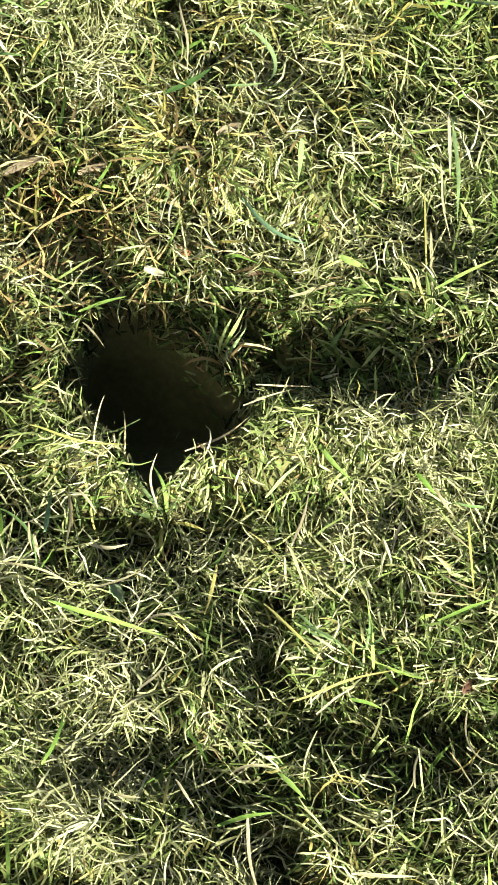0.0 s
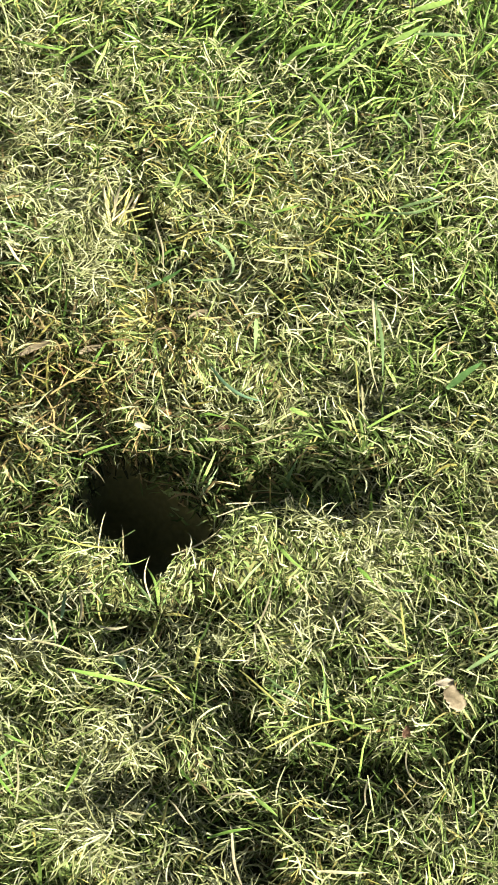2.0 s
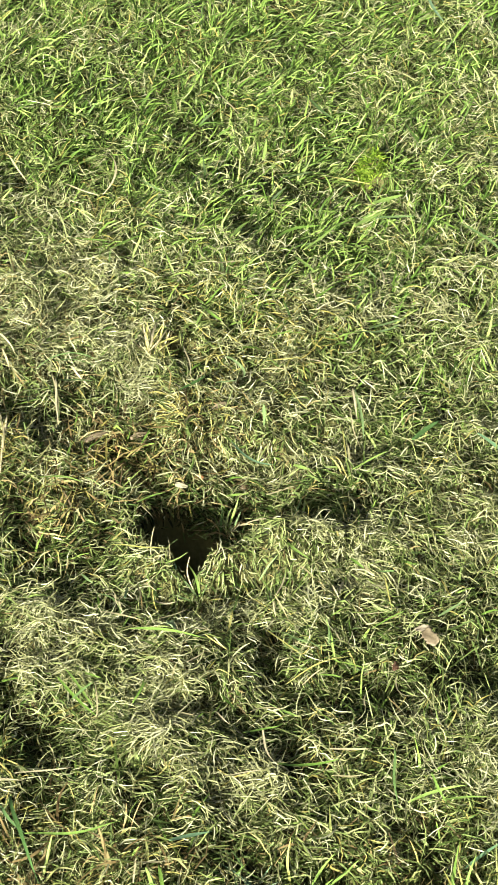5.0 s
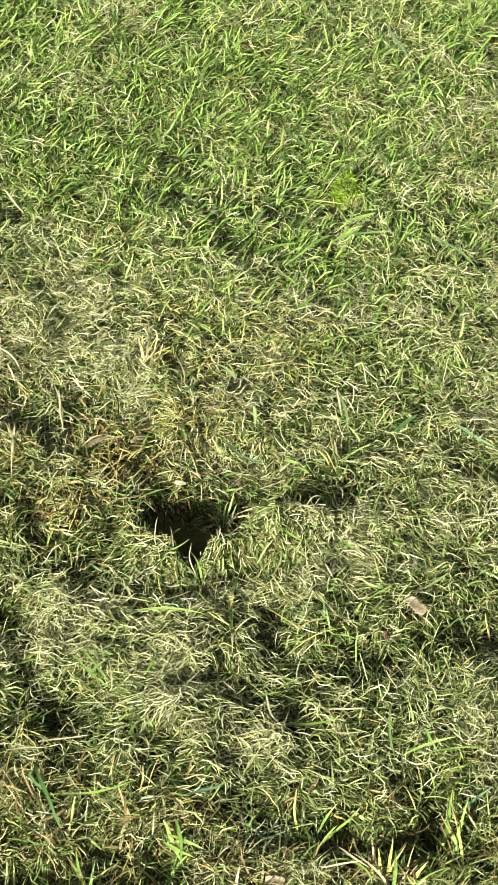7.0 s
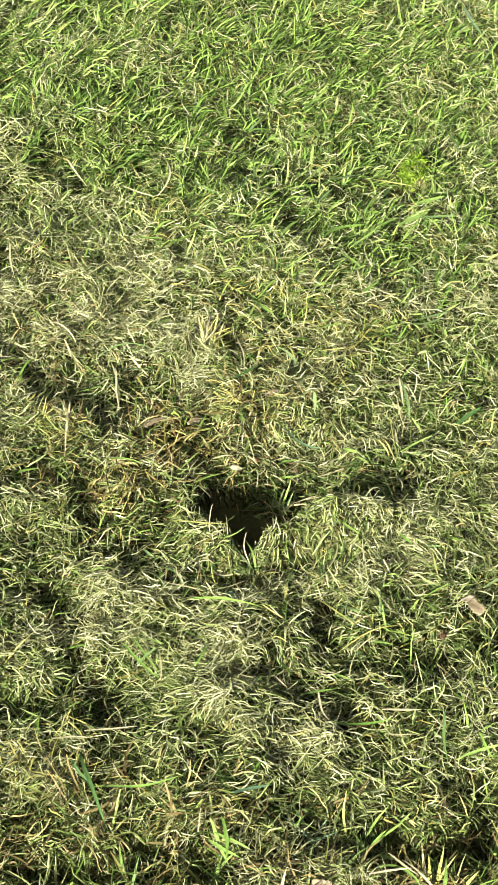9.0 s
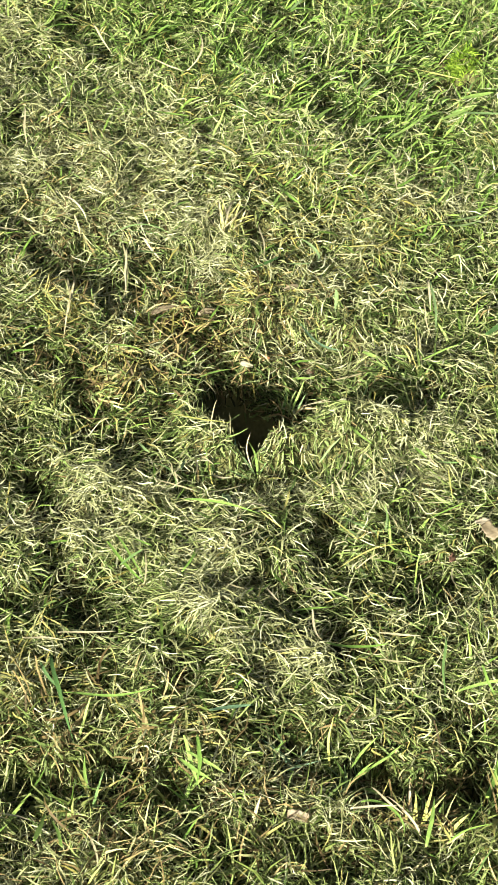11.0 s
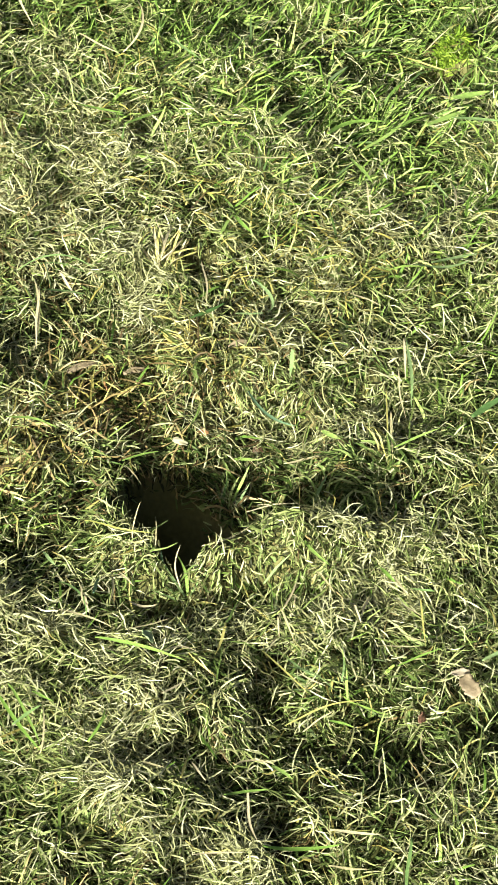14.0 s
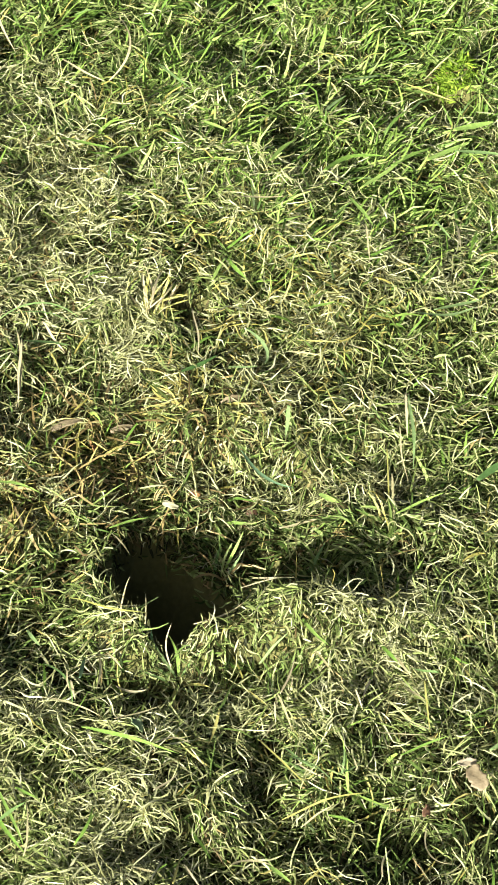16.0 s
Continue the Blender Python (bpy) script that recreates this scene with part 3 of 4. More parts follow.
distinct("straw_stalk", "pale tapering blade standing at the burrow's mouth", "straw", (0.0112, -0.0870, -0.0080), heading=124, bend=-50, rise=34, fall=0, length=0.0185, width=0.0014)
distinct("straw_stalk", "thin stalk arching over the burrow's mouth", "hay", (0.0150, -0.0830, -0.0080), heading=92, bend=-70, rise=58, fall=60, length=0.0165, width=0.0010)
distinct("straw_stalk", "pale forked stalk at the burrow's edge", "straw", (-0.0205, -0.0275, -0.0090), heading=-30, bend=-14, rise=-8, fall=30, length=0.0110, width=0.0015)
distinct("grass_stalk", "bright green blade reaching over the burrow's edge", "lime", (-0.0225, -0.0225, -0.0120), heading=25, bend=4, rise=10, fall=16, length=0.0175, width=0.0020)
distinct("straw_stalk", "thin straw stalk across the shaded valley", "straw", (0.0370, -0.0435, -0.0010), heading=-5, bend=6, rise=24, fall=6, length=0.0190, width=0.0012)
distinct("straw_stalk", "thin upright stalk in the shaded valley", "hay", (0.0570, -0.0290, -0.0280), heading=106, bend=10, rise=68, fall=0, length=0.0210, width=0.0012)
distinct("grass_stalk", "broad dull blade on the shaded slope", "dark", (0.0240, -0.0260, -0.0480), heading=98, bend=-12, rise=72, fall=20, length=0.0290, width=0.0026)
distinct("grass_stalk", "broad dull blade on the shaded slope", "green", (0.0240, -0.0290, -0.0480), heading=51, bend=12, rise=60, fall=10, length=0.0310, width=0.0027)
distinct("grass_stalk", "broad dull blade in the shaded valley", "dark", (0.0600, -0.0220, -0.0300), heading=58, bend=8, rise=58, fall=12, length=0.0210, width=0.0030)
distinct("grass_stalk", "lime green blade rising from the shaded slope", "lime", (0.0270, -0.0190, -0.0340), heading=56, bend=10, rise=66, fall=18, length=0.0200, width=0.0024)
distinct("straw_stalk", "pale withered stalk draped over the mound's edge", "straw", (0.0170, -0.0700, 0.0000), heading=28, bend=23, rise=0, fall=0, length=0.0257, width=0.0014)
distinct("straw_stalk", "pale stalk draped over the mound's edge", "straw", (0.0330, -0.0550, 0.0080), heading=28, bend=0, rise=0, fall=0, length=0.0170, width=0.0012)
distinct("grass_stalk", "broad lime green blade on the mound", "lime", (0.0560, -0.0610, 0.0060), heading=-47, bend=9, rise=0, fall=0, length=0.0191, width=0.0028)
distinct("grass_stalk", "green blade lying across the mound", "green", (0.0445, -0.0794, -0.0061), heading=48, bend=0, rise=35, fall=0, length=0.0169, width=0.0018)
distinct("straw_stalk", "short pale straw scrap on the mound", "straw", (0.0351, -0.0725, -0.0018), heading=-101, bend=0, rise=-26, fall=0, length=0.0057, width=0.0014)
distinct("straw_stalk", "flat yellow straw blade lying on the lawn", "hay", (0.0314, -0.1048, -0.0013), heading=-94, bend=-8, rise=-9, fall=-38, length=0.0188, width=0.0024)
distinct("grass_stalk", "long lime green blade lying on the lawn", "lime", (-0.0187, -0.1260, 0.0052), heading=-23, bend=25, rise=29, fall=49, length=0.0398, width=0.0024)
distinct("grass_stalk", "short bright green cut blade", "lime", (0.0912, -0.0658, -0.0005), heading=-42, bend=0, rise=-3, fall=0, length=0.0092, width=0.0031)
distinct("straw_stalk", "long thin pale green stalk over the turf", "hay", (0.0603, -0.1426, -0.0110), heading=15, bend=16, rise=42, fall=63, length=0.0372, width=0.0016)
distinct("straw_stalk", "straw stalk lying on the turf", "straw", (0.0674, -0.1466, -0.0069), heading=41, bend=-0, rise=14, fall=-0, length=0.0152, width=0.0014)
distinct("grass_stalk", "lime green blade lying on the turf", "lime", (0.0398, -0.1871, 0.0053), heading=29, bend=-17, rise=-21, fall=-32, length=0.0188, width=0.0022)
distinct("straw_stalk", "bleached blade lying on the turf", "straw", (0.0262, -0.1747, 0.0042), heading=-52, bend=0, rise=7, fall=0, length=0.0105, width=0.0017)
distinct("grass_stalk", "lime green blade rising from the turf", "lime", (-0.0118, -0.1737, 0.0110), heading=72, bend=-0, rise=-11, fall=0, length=0.0134, width=0.0018)
distinct("straw_stalk", "flat bleached leaf lying on the turf", "straw", (-0.0084, -0.1069, 0.0056), heading=11, bend=10, rise=-43, fall=-55, length=0.0135, width=0.0023)
distinct("straw_stalk", "long bleached curved stalk on the turf", "straw", (-0.0346, -0.1172, 0.0070), heading=16, bend=-52, rise=-26, fall=-46, length=0.0244, width=0.0016)
distinct("straw_stalk", "straw stalk lying on the turf", "straw", (0.0814, -0.0921, 0.0070), heading=-60, bend=0, rise=-23, fall=0, length=0.0084, width=0.0016)
distinct("grass_stalk", "green blade lying on the turf", "green", (-0.0375, -0.0961, -0.0039), heading=-28, bend=-57, rise=24, fall=34, length=0.0259, width=0.0016)
distinct("straw_stalk", "small withered leaf hanging in the turf", "straw", (-0.0260, -0.1044, 0.0010), heading=-69, bend=0, rise=-6, fall=-0, length=0.0081, width=0.0021)
distinct("grass_stalk", "pale green blade lying on the turf", "green", (0.1138, -0.0749, 0.0015), heading=175, bend=0, rise=-10, fall=0, length=0.0108, width=0.0016)
distinct("grass_stalk", "lime green blade lying on the turf", "lime", (0.1014, -0.1139, 0.0006), heading=26, bend=-0, rise=17, fall=0, length=0.0196, width=0.0019)
distinct("straw_stalk", "bleached hooked stalk on the turf", "straw", (-0.0839, 0.2317, 0.0025), heading=-28, bend=0, rise=3, fall=0, length=0.0258, width=0.0026)
distinct("straw_stalk", "bleached hooked stalk on the turf", "straw", (-0.0600, 0.2210, 0.0040), heading=62, bend=68, rise=5, fall=18, length=0.0519, width=0.0026)
distinct("straw_stalk", "short cream blade lying on green grass", "straw", (0.0048, 0.3463, -0.0040), heading=-59, bend=0, rise=3, fall=0, length=0.0291, width=0.0039)
distinct("grass_stalk", "pale green cut blade lying on green grass", "green", (0.0628, 0.3404, 0.0006), heading=-52, bend=-0, rise=-1, fall=0, length=0.0312, width=0.0039)
distinct("grass_stalk", "blue-green blade lying on green grass", "teal", (0.1426, 0.4592, 0.0086), heading=-69, bend=-0, rise=-4, fall=0, length=0.0354, width=0.0042)
distinct("grass_stalk", "curved lime green blade in the lawn", "lime", (0.1997, 0.4088, 0.0069), heading=96, bend=-70, rise=-21, fall=-58, length=0.0504, width=0.0038)
distinct("straw_stalk", "bleached stalk lying in the lawn", "straw", (0.1895, 0.3778, 0.0048), heading=-61, bend=74, rise=9, fall=5, length=0.0301, width=0.0032)
distinct("straw_stalk", "pale green stalk across a mossy gap", "hay", (0.0794, 0.2697, -0.0101), heading=-34, bend=-0, rise=16, fall=-0, length=0.0316, width=0.0030)
distinct("straw_stalk", "tan stalk leaning over a mossy gap", "straw", (0.0895, 0.2708, -0.0070), heading=26, bend=0, rise=51, fall=0, length=0.0205, width=0.0027)
distinct("grass_stalk", "grey-green stalk lying in dry grass", "green", (0.1609, 0.2116, 0.0031), heading=-47, bend=-16, rise=1, fall=-3, length=0.0424, width=0.0033)
distinct("straw_stalk", "upright straw stalk in dry grass", "straw", (-0.0735, 0.0618, -0.0034), heading=-82, bend=0, rise=-5, fall=-0, length=0.0348, width=0.0020)
distinct("straw_stalk", "upright straw stalk in dry grass", "straw", (-0.0967, 0.0258, 0.0010), heading=-88, bend=0, rise=0, fall=0, length=0.0463, width=0.0023)
distinct("grass_stalk", "pale green stalk lying in dry grass", "green", (0.0943, 0.0676, -0.0050), heading=-83, bend=0, rise=-2, fall=-0, length=0.0392, width=0.0027)
distinct("grass_stalk", "broad green blade lying in dry grass", "dark", (0.1248, 0.0212, 0.0029), heading=45, bend=0, rise=3, fall=0, length=0.0216, width=0.0050)
distinct("grass_stalk", "grey-green stalk lying in dry grass", "teal", (0.1602, 0.0264, 0.0056), heading=-38, bend=0, rise=-5, fall=-0, length=0.0305, width=0.0033)
distinct("straw_stalk", "long pale green bent stalk on dry grass", "green", (-0.0852, 0.0731, -0.0065), heading=48, bend=-90, rise=14, fall=26, length=0.0420, width=0.0016)
distinct("grass_stalk", "pale green blade lying on dry grass", "green", (-0.0722, 0.0615, -0.0039), heading=14, bend=0, rise=-11, fall=0, length=0.0209, width=0.0027)
distinct("grass_stalk", "pale green blade lying on dry grass", "green", (0.1019, 0.1151, -0.0006), heading=28, bend=0, rise=-2, fall=0, length=0.0260, width=0.0032)
distinct("grass_stalk", "bright green blade lying on dry grass", "lime", (-0.0759, 0.1805, 0.0018), heading=-9, bend=0, rise=6, fall=0, length=0.0237, width=0.0033)
distinct("grass_stalk", "bright green blade lying on dry grass", "lime", (-0.0512, 0.1690, 0.0048), heading=48, bend=0, rise=-9, fall=0, length=0.0273, width=0.0029)
distinct("straw_stalk", "cream stalk lying on dry grass", "straw", (0.0051, 0.1558, 0.0076), heading=8, bend=0, rise=4, fall=0, length=0.0251, width=0.0025)
distinct("grass_stalk", "pale green cut blade on the turf", "green", (0.1342, -0.1094, 0.0071), heading=39, bend=0, rise=2, fall=0, length=0.0185, width=0.0028)
distinct("straw_stalk", "flat cream straw lying on the turf", "straw", (0.0804, -0.1964, 0.0081), heading=5, bend=0, rise=-2, fall=0, length=0.0200, width=0.0026)
distinct("straw_stalk", "flat cream straw lying on the turf", "straw", (0.0815, -0.2100, 0.0057), heading=5, bend=0, rise=-1, fall=0, length=0.0155, width=0.0017)
distinct("grass_stalk", "lime green blade lying on the turf", "lime", (0.0563, -0.2106, 0.0137), heading=15, bend=6, rise=-30, fall=-41, length=0.0327, width=0.0029)
distinct("grass_stalk", "green stalk in the turf", "green", (0.1112, -0.1937, 0.0073), heading=-87, bend=0, rise=-11, fall=-0, length=0.0301, width=0.0023)
distinct("straw_stalk", "upright yellow blade beside the trench", "hay", (0.0642, -0.2616, -0.0100), heading=103, bend=-25, rise=24, fall=-43, length=0.0230, width=0.0031)
distinct("grass_stalk", "lime green blade beside the trench", "lime", (0.0729, -0.2629, -0.0081), heading=49, bend=0, rise=31, fall=0, length=0.0193, width=0.0022)
distinct("grass_stalk", "lime green blade beside the trench", "lime", (0.0789, -0.2648, -0.0073), heading=39, bend=0, rise=19, fall=-0, length=0.0221, width=0.0022)
distinct("straw_stalk", "broad cream dead blade by the trench", "straw", (0.0735, -0.2958, 0.0091), heading=9, bend=0, rise=5, fall=0, length=0.0209, width=0.0035)
distinct("straw_stalk", "broad cream dead blade by the trench", "straw", (0.0822, -0.2861, 0.0126), heading=-39, bend=0, rise=-2, fall=0, length=0.0185, width=0.0033)
distinct("grass_stalk", "upright lime green blade beside the trench", "lime", (0.1322, -0.2821, 0.0114), heading=86, bend=-16, rise=-65, fall=-128, length=0.0473, width=0.0034)
distinct("grass_stalk", "blue-green blade beside the trench", "teal", (0.1437, -0.2477, -0.0093), heading=31, bend=0, rise=22, fall=0, length=0.0222, width=0.0034)
distinct("grass_stalk", "broad blue-green blade lying on the turf", "teal", (0.0081, -0.2538, 0.0097), heading=20, bend=0, rise=-4, fall=0, length=0.0202, width=0.0039)
distinct("straw_stalk", "cream straw lying on the turf", "straw", (-0.0074, -0.2651, 0.0076), heading=8, bend=0, rise=-3, fall=0, length=0.0187, width=0.0019)
distinct("straw_stalk", "cream straw standing in the turf", "straw", (-0.0066, -0.2742, 0.0049), heading=88, bend=0, rise=14, fall=0, length=0.0126, width=0.0017)
distinct("grass_stalk", "long dull green blade lying on the turf", "dark", (-0.0660, -0.2308, 0.0052), heading=-82, bend=30, rise=23, fall=59, length=0.0501, width=0.0031)
distinct("grass_stalk", "long lime green blade lying on the turf", "lime", (-0.0576, -0.2498, 0.0038), heading=-3, bend=23, rise=11, fall=9, length=0.0442, width=0.0025)
distinct("straw_stalk", "cream straw lying on the turf", "straw", (-0.0806, -0.2233, 0.0053), heading=6, bend=0, rise=-1, fall=0, length=0.0196, width=0.0023)
distinct("grass_stalk", "lime green blade lying on the turf", "lime", (-0.0515, -0.1573, 0.0031), heading=-45, bend=-1, rise=-19, fall=-33, length=0.0304, width=0.0027)
distinct("grass_stalk", "green blade lying on the turf", "green", (-0.0436, -0.1685, 0.0005), heading=43, bend=-0, rise=12, fall=0, length=0.0139, width=0.0024)
distinct("straw_stalk", "broad cream dead blade by the trench", "straw", (0.1046, -0.3034, 0.0066), heading=120, bend=43, rise=25, fall=21, length=0.0229, width=0.0032)
distinct("straw_stalk", "cream straw lying on the turf", "straw", (-0.0335, -0.3275, 0.0111), heading=-70, bend=-0, rise=3, fall=0, length=0.0174, width=0.0019)
distinct("straw_stalk", "cream straw lying on the turf", "straw", (-0.0728, -0.3207, 0.0090), heading=9, bend=0, rise=-24, fall=0, length=0.0155, width=0.0019)
distinct("straw_stalk", "long thin straw stalk in dry grass", "straw", (-0.0765, 0.0671, -0.0044), heading=-71, bend=-21, rise=-4, fall=-2, length=0.0417, width=0.0019)
distinct("straw_stalk", "bleached stalk lying in dry grass", "straw", (-0.0665, 0.0747, -0.0048), heading=-49, bend=13, rise=-4, fall=30, length=0.0176, width=0.0022)
distinct("straw_stalk", "yellow-green stalk lying in dry grass", "hay", (-0.0172, 0.0889, 0.0011), heading=42, bend=0, rise=-16, fall=0, length=0.0145, width=0.0015)
distinct("straw_stalk", "yellow-green stalk lying in fresh grass", "hay", (0.0468, 0.1431, 0.0069), heading=45, bend=-0, rise=-6, fall=-0, length=0.0228, width=0.0021)
distinct("straw_stalk", "bleached curved stalk in the turf", "straw", (0.0672, 0.1540, 0.0061), heading=-76, bend=-8, rise=-12, fall=-10, length=0.0218, width=0.0018)
distinct("straw_stalk", "thin pale stalk lying on the turf", "hay", (0.0436, 0.0897, -0.0068), heading=-8, bend=0, rise=18, fall=0, length=0.0205, width=0.0015)
distinct("straw_stalk", "thin straw stalk lying on the turf", "straw", (0.0655, 0.0873, -0.0010), heading=-19, bend=0, rise=1, fall=0, length=0.0168, width=0.0015)
distinct("straw_stalk", "thin straw stalk lying on the turf", "straw", (0.0405, 0.0817, -0.0060), heading=-11, bend=0, rise=15, fall=0, length=0.0154, width=0.0017)
distinct("grass_stalk", "long pale green blade lying on the turf", "green", (0.0936, 0.1097, 0.0016), heading=19, bend=12, rise=-16, fall=-22, length=0.0315, width=0.0030)
distinct("grass_stalk", "pale green blade lying on the turf", "green", (0.0978, 0.1692, 0.0018), heading=-51, bend=0, rise=0, fall=0, length=0.0156, width=0.0021)
distinct("straw_stalk", "bleached curved stalk in the turf", "straw", (0.1079, 0.1751, -0.0037), heading=-63, bend=-45, rise=16, fall=-2, length=0.0280, width=0.0021)
distinct("straw_stalk", "short bleached stalk on shaded turf", "straw", (0.0982, 0.0771, -0.0054), heading=-13, bend=0, rise=-9, fall=0, length=0.0116, width=0.0020)
distinct("grass_stalk", "broad pale green blade lying on the turf", "green", (0.0432, 0.0488, -0.0023), heading=-87, bend=-0, rise=-19, fall=0, length=0.0146, width=0.0029)
distinct("straw_stalk", "thin pale stalk lying on the turf", "hay", (0.0564, 0.0635, -0.0014), heading=-54, bend=0, rise=-7, fall=-0, length=0.0223, width=0.0014)
distinct("straw_stalk", "short tan straw scrap on the turf", "straw", (-0.0146, -0.0852, -0.0059), heading=-52, bend=0, rise=20, fall=-0, length=0.0123, width=0.0017)
distinct("straw_stalk", "flat straw stalk on the turf", "straw", (-0.0173, -0.0840, -0.0087), heading=-86, bend=0, rise=26, fall=0, length=0.0265, width=0.0020)
distinct("straw_stalk", "thin straw stalk lying on the turf", "straw", (-0.0074, -0.1218, 0.0072), heading=30, bend=0, rise=-4, fall=0, length=0.0196, width=0.0015)
distinct("straw_stalk", "short straw stalk on the turf", "straw", (-0.0281, -0.1016, 0.0035), heading=-75, bend=0, rise=3, fall=0, length=0.0098, width=0.0015)
distinct("grass_stalk", "lime green blade lying on the turf", "lime", (-0.0482, -0.1525, 0.0037), heading=-41, bend=-30, rise=-19, fall=-33, length=0.0296, width=0.0021)
distinct("grass_stalk", "short lime green blade on the turf", "lime", (-0.0385, -0.1547, 0.0042), heading=-20, bend=-0, rise=1, fall=-0, length=0.0093, width=0.0019)
distinct("grass_stalk", "lime green blade rising from the turf", "lime", (-0.0137, -0.1771, 0.0107), heading=65, bend=27, rise=7, fall=30, length=0.0190, width=0.0018)
distinct("straw_stalk", "thin straw stalk lying on the turf", "straw", (-0.0309, -0.1803, 0.0022), heading=84, bend=30, rise=7, fall=7, length=0.0221, width=0.0014)
distinct("straw_stalk", "thin straw stalk lying on the turf", "straw", (0.0110, -0.1520, 0.0130), heading=52, bend=0, rise=-16, fall=0, length=0.0142, width=0.0015)
distinct("straw_stalk", "short straw stalk on the turf", "straw", (0.0040, -0.1586, 0.0098), heading=76, bend=0, rise=10, fall=0, length=0.0080, width=0.0014)
distinct("straw_stalk", "bleached curved stalk on shaded turf", "straw", (0.0094, -0.1314, 0.0115), heading=47, bend=-61, rise=-20, fall=-7, length=0.0157, width=0.0015)
distinct("straw_stalk", "bleached stalk on the turf", "straw", (0.0037, -0.1290, 0.0117), heading=-45, bend=0, rise=0, fall=0, length=0.0086, width=0.0015)
distinct("straw_stalk", "yellow-green stalk on the turf", "hay", (0.0229, -0.1860, 0.0105), heading=83, bend=0, rise=-22, fall=0, length=0.0158, width=0.0018)
distinct("straw_stalk", "short bleached stalk on the turf", "straw", (0.0082, -0.1838, 0.0141), heading=5, bend=0, rise=-19, fall=0, length=0.0087, width=0.0016)
distinct("grass_stalk", "broad grey-green blade in the turf", "teal", (-0.0227, -0.1040, 0.0030), heading=89, bend=0, rise=-34, fall=0, length=0.0214, width=0.0026)
distinct("grass_stalk", "pale green blade in the turf", "green", (-0.0468, -0.0795, -0.0082), heading=-48, bend=-0, rise=8, fall=-0, length=0.0101, width=0.0024)
distinct("straw_stalk", "bleached curved stalk on the mound", "straw", (0.0648, -0.0738, 0.0006), heading=-26, bend=-54, rise=-11, fall=-33, length=0.0142, width=0.0018)
distinct("straw_stalk", "straw stalk lying on the turf", "straw", (0.0877, -0.0824, 0.0006), heading=-103, bend=0, rise=17, fall=0, length=0.0143, width=0.0017)
distinct("straw_stalk", "flat bleached stalk lying on the turf", "straw", (0.0970, -0.0694, -0.0005), heading=-54, bend=-0, rise=6, fall=-0, length=0.0122, width=0.0022)
distinct("straw_stalk", "flat bleached stalk lying on the turf", "straw", (0.1011, -0.0833, 0.0001), heading=-39, bend=-0, rise=18, fall=-0, length=0.0115, width=0.0020)
distinct("straw_stalk", "thin yellow-green stalk on the turf", "hay", (0.1082, -0.0795, 0.0024), heading=-83, bend=-0, rise=7, fall=0, length=0.0271, width=0.0015)
distinct("straw_stalk", "thin straw stalk lying on the turf", "straw", (0.1004, -0.0995, 0.0034), heading=-21, bend=0, rise=12, fall=0, length=0.0128, width=0.0013)
distinct("straw_stalk", "thin straw stalk lying on the turf", "straw", (0.0927, -0.1054, 0.0004), heading=-3, bend=0, rise=16, fall=0, length=0.0183, width=0.0013)
distinct("straw_stalk", "short bleached scrap on shaded turf", "straw", (0.0564, -0.1300, -0.0095), heading=8, bend=-0, rise=27, fall=0, length=0.0056, width=0.0019)
distinct("grass_stalk", "short lime green blade on the turf", "lime", (0.0769, -0.1410, -0.0044), heading=-11, bend=0, rise=4, fall=0, length=0.0109, width=0.0019)
distinct("straw_stalk", "thin curved straw stalk on the turf", "straw", (0.0975, -0.1683, 0.0063), heading=100, bend=-55, rise=-17, fall=7, length=0.0180, width=0.0013)
distinct("straw_stalk", "bleached bent stalk on the turf", "straw", (0.0426, -0.1704, -0.0001), heading=52, bend=-93, rise=-16, fall=-34, length=0.0180, width=0.0019)
distinct("grass_stalk", "broad lime green blade on the turf", "lime", (0.0569, -0.1674, -0.0008), heading=-46, bend=0, rise=27, fall=0, length=0.0132, width=0.0025)
distinct("straw_stalk", "thin bent straw stalk on shaded turf", "straw", (0.1141, -0.1389, -0.0044), heading=-99, bend=87, rise=-2, fall=-48, length=0.0264, width=0.0013)
distinct("straw_stalk", "short bleached scrap on the turf", "straw", (0.0838, -0.1187, 0.0012), heading=-56, bend=-0, rise=-23, fall=0, length=0.0045, width=0.0015)
distinct("straw_stalk", "thin straw stalk in dry grass", "straw", (-0.1007, 0.0289, -0.0005), heading=-80, bend=0, rise=7, fall=0, length=0.0330, width=0.0022)
distinct("straw_stalk", "straw stalk in dry grass", "straw", (-0.1490, 0.1704, 0.0014), heading=-78, bend=-0, rise=0, fall=-0, length=0.0378, width=0.0024)
distinct("grass_stalk", "pale green blade lying on the lawn", "green", (-0.0389, 0.2371, 0.0050), heading=-44, bend=0, rise=8, fall=0, length=0.0245, width=0.0025)
distinct("straw_stalk", "thin straw stalk in dry grass", "straw", (-0.1233, 0.2663, -0.0031), heading=-62, bend=0, rise=2, fall=0, length=0.0345, width=0.0022)
distinct("straw_stalk", "thin straw stalk lying in dry grass", "straw", (-0.1484, 0.0585, 0.0039), heading=13, bend=0, rise=-13, fall=0, length=0.0168, width=0.0021)
distinct("straw_stalk", "long curved pale green stalk on the turf", "green", (-0.0802, 0.0772, -0.0059), heading=14, bend=-40, rise=10, fall=16, length=0.0290, width=0.0014)
distinct("grass_stalk", "long bright green blade in fresh grass", "lime", (0.0456, 0.1805, 0.0091), heading=65, bend=-62, rise=-19, fall=-27, length=0.0385, width=0.0039)
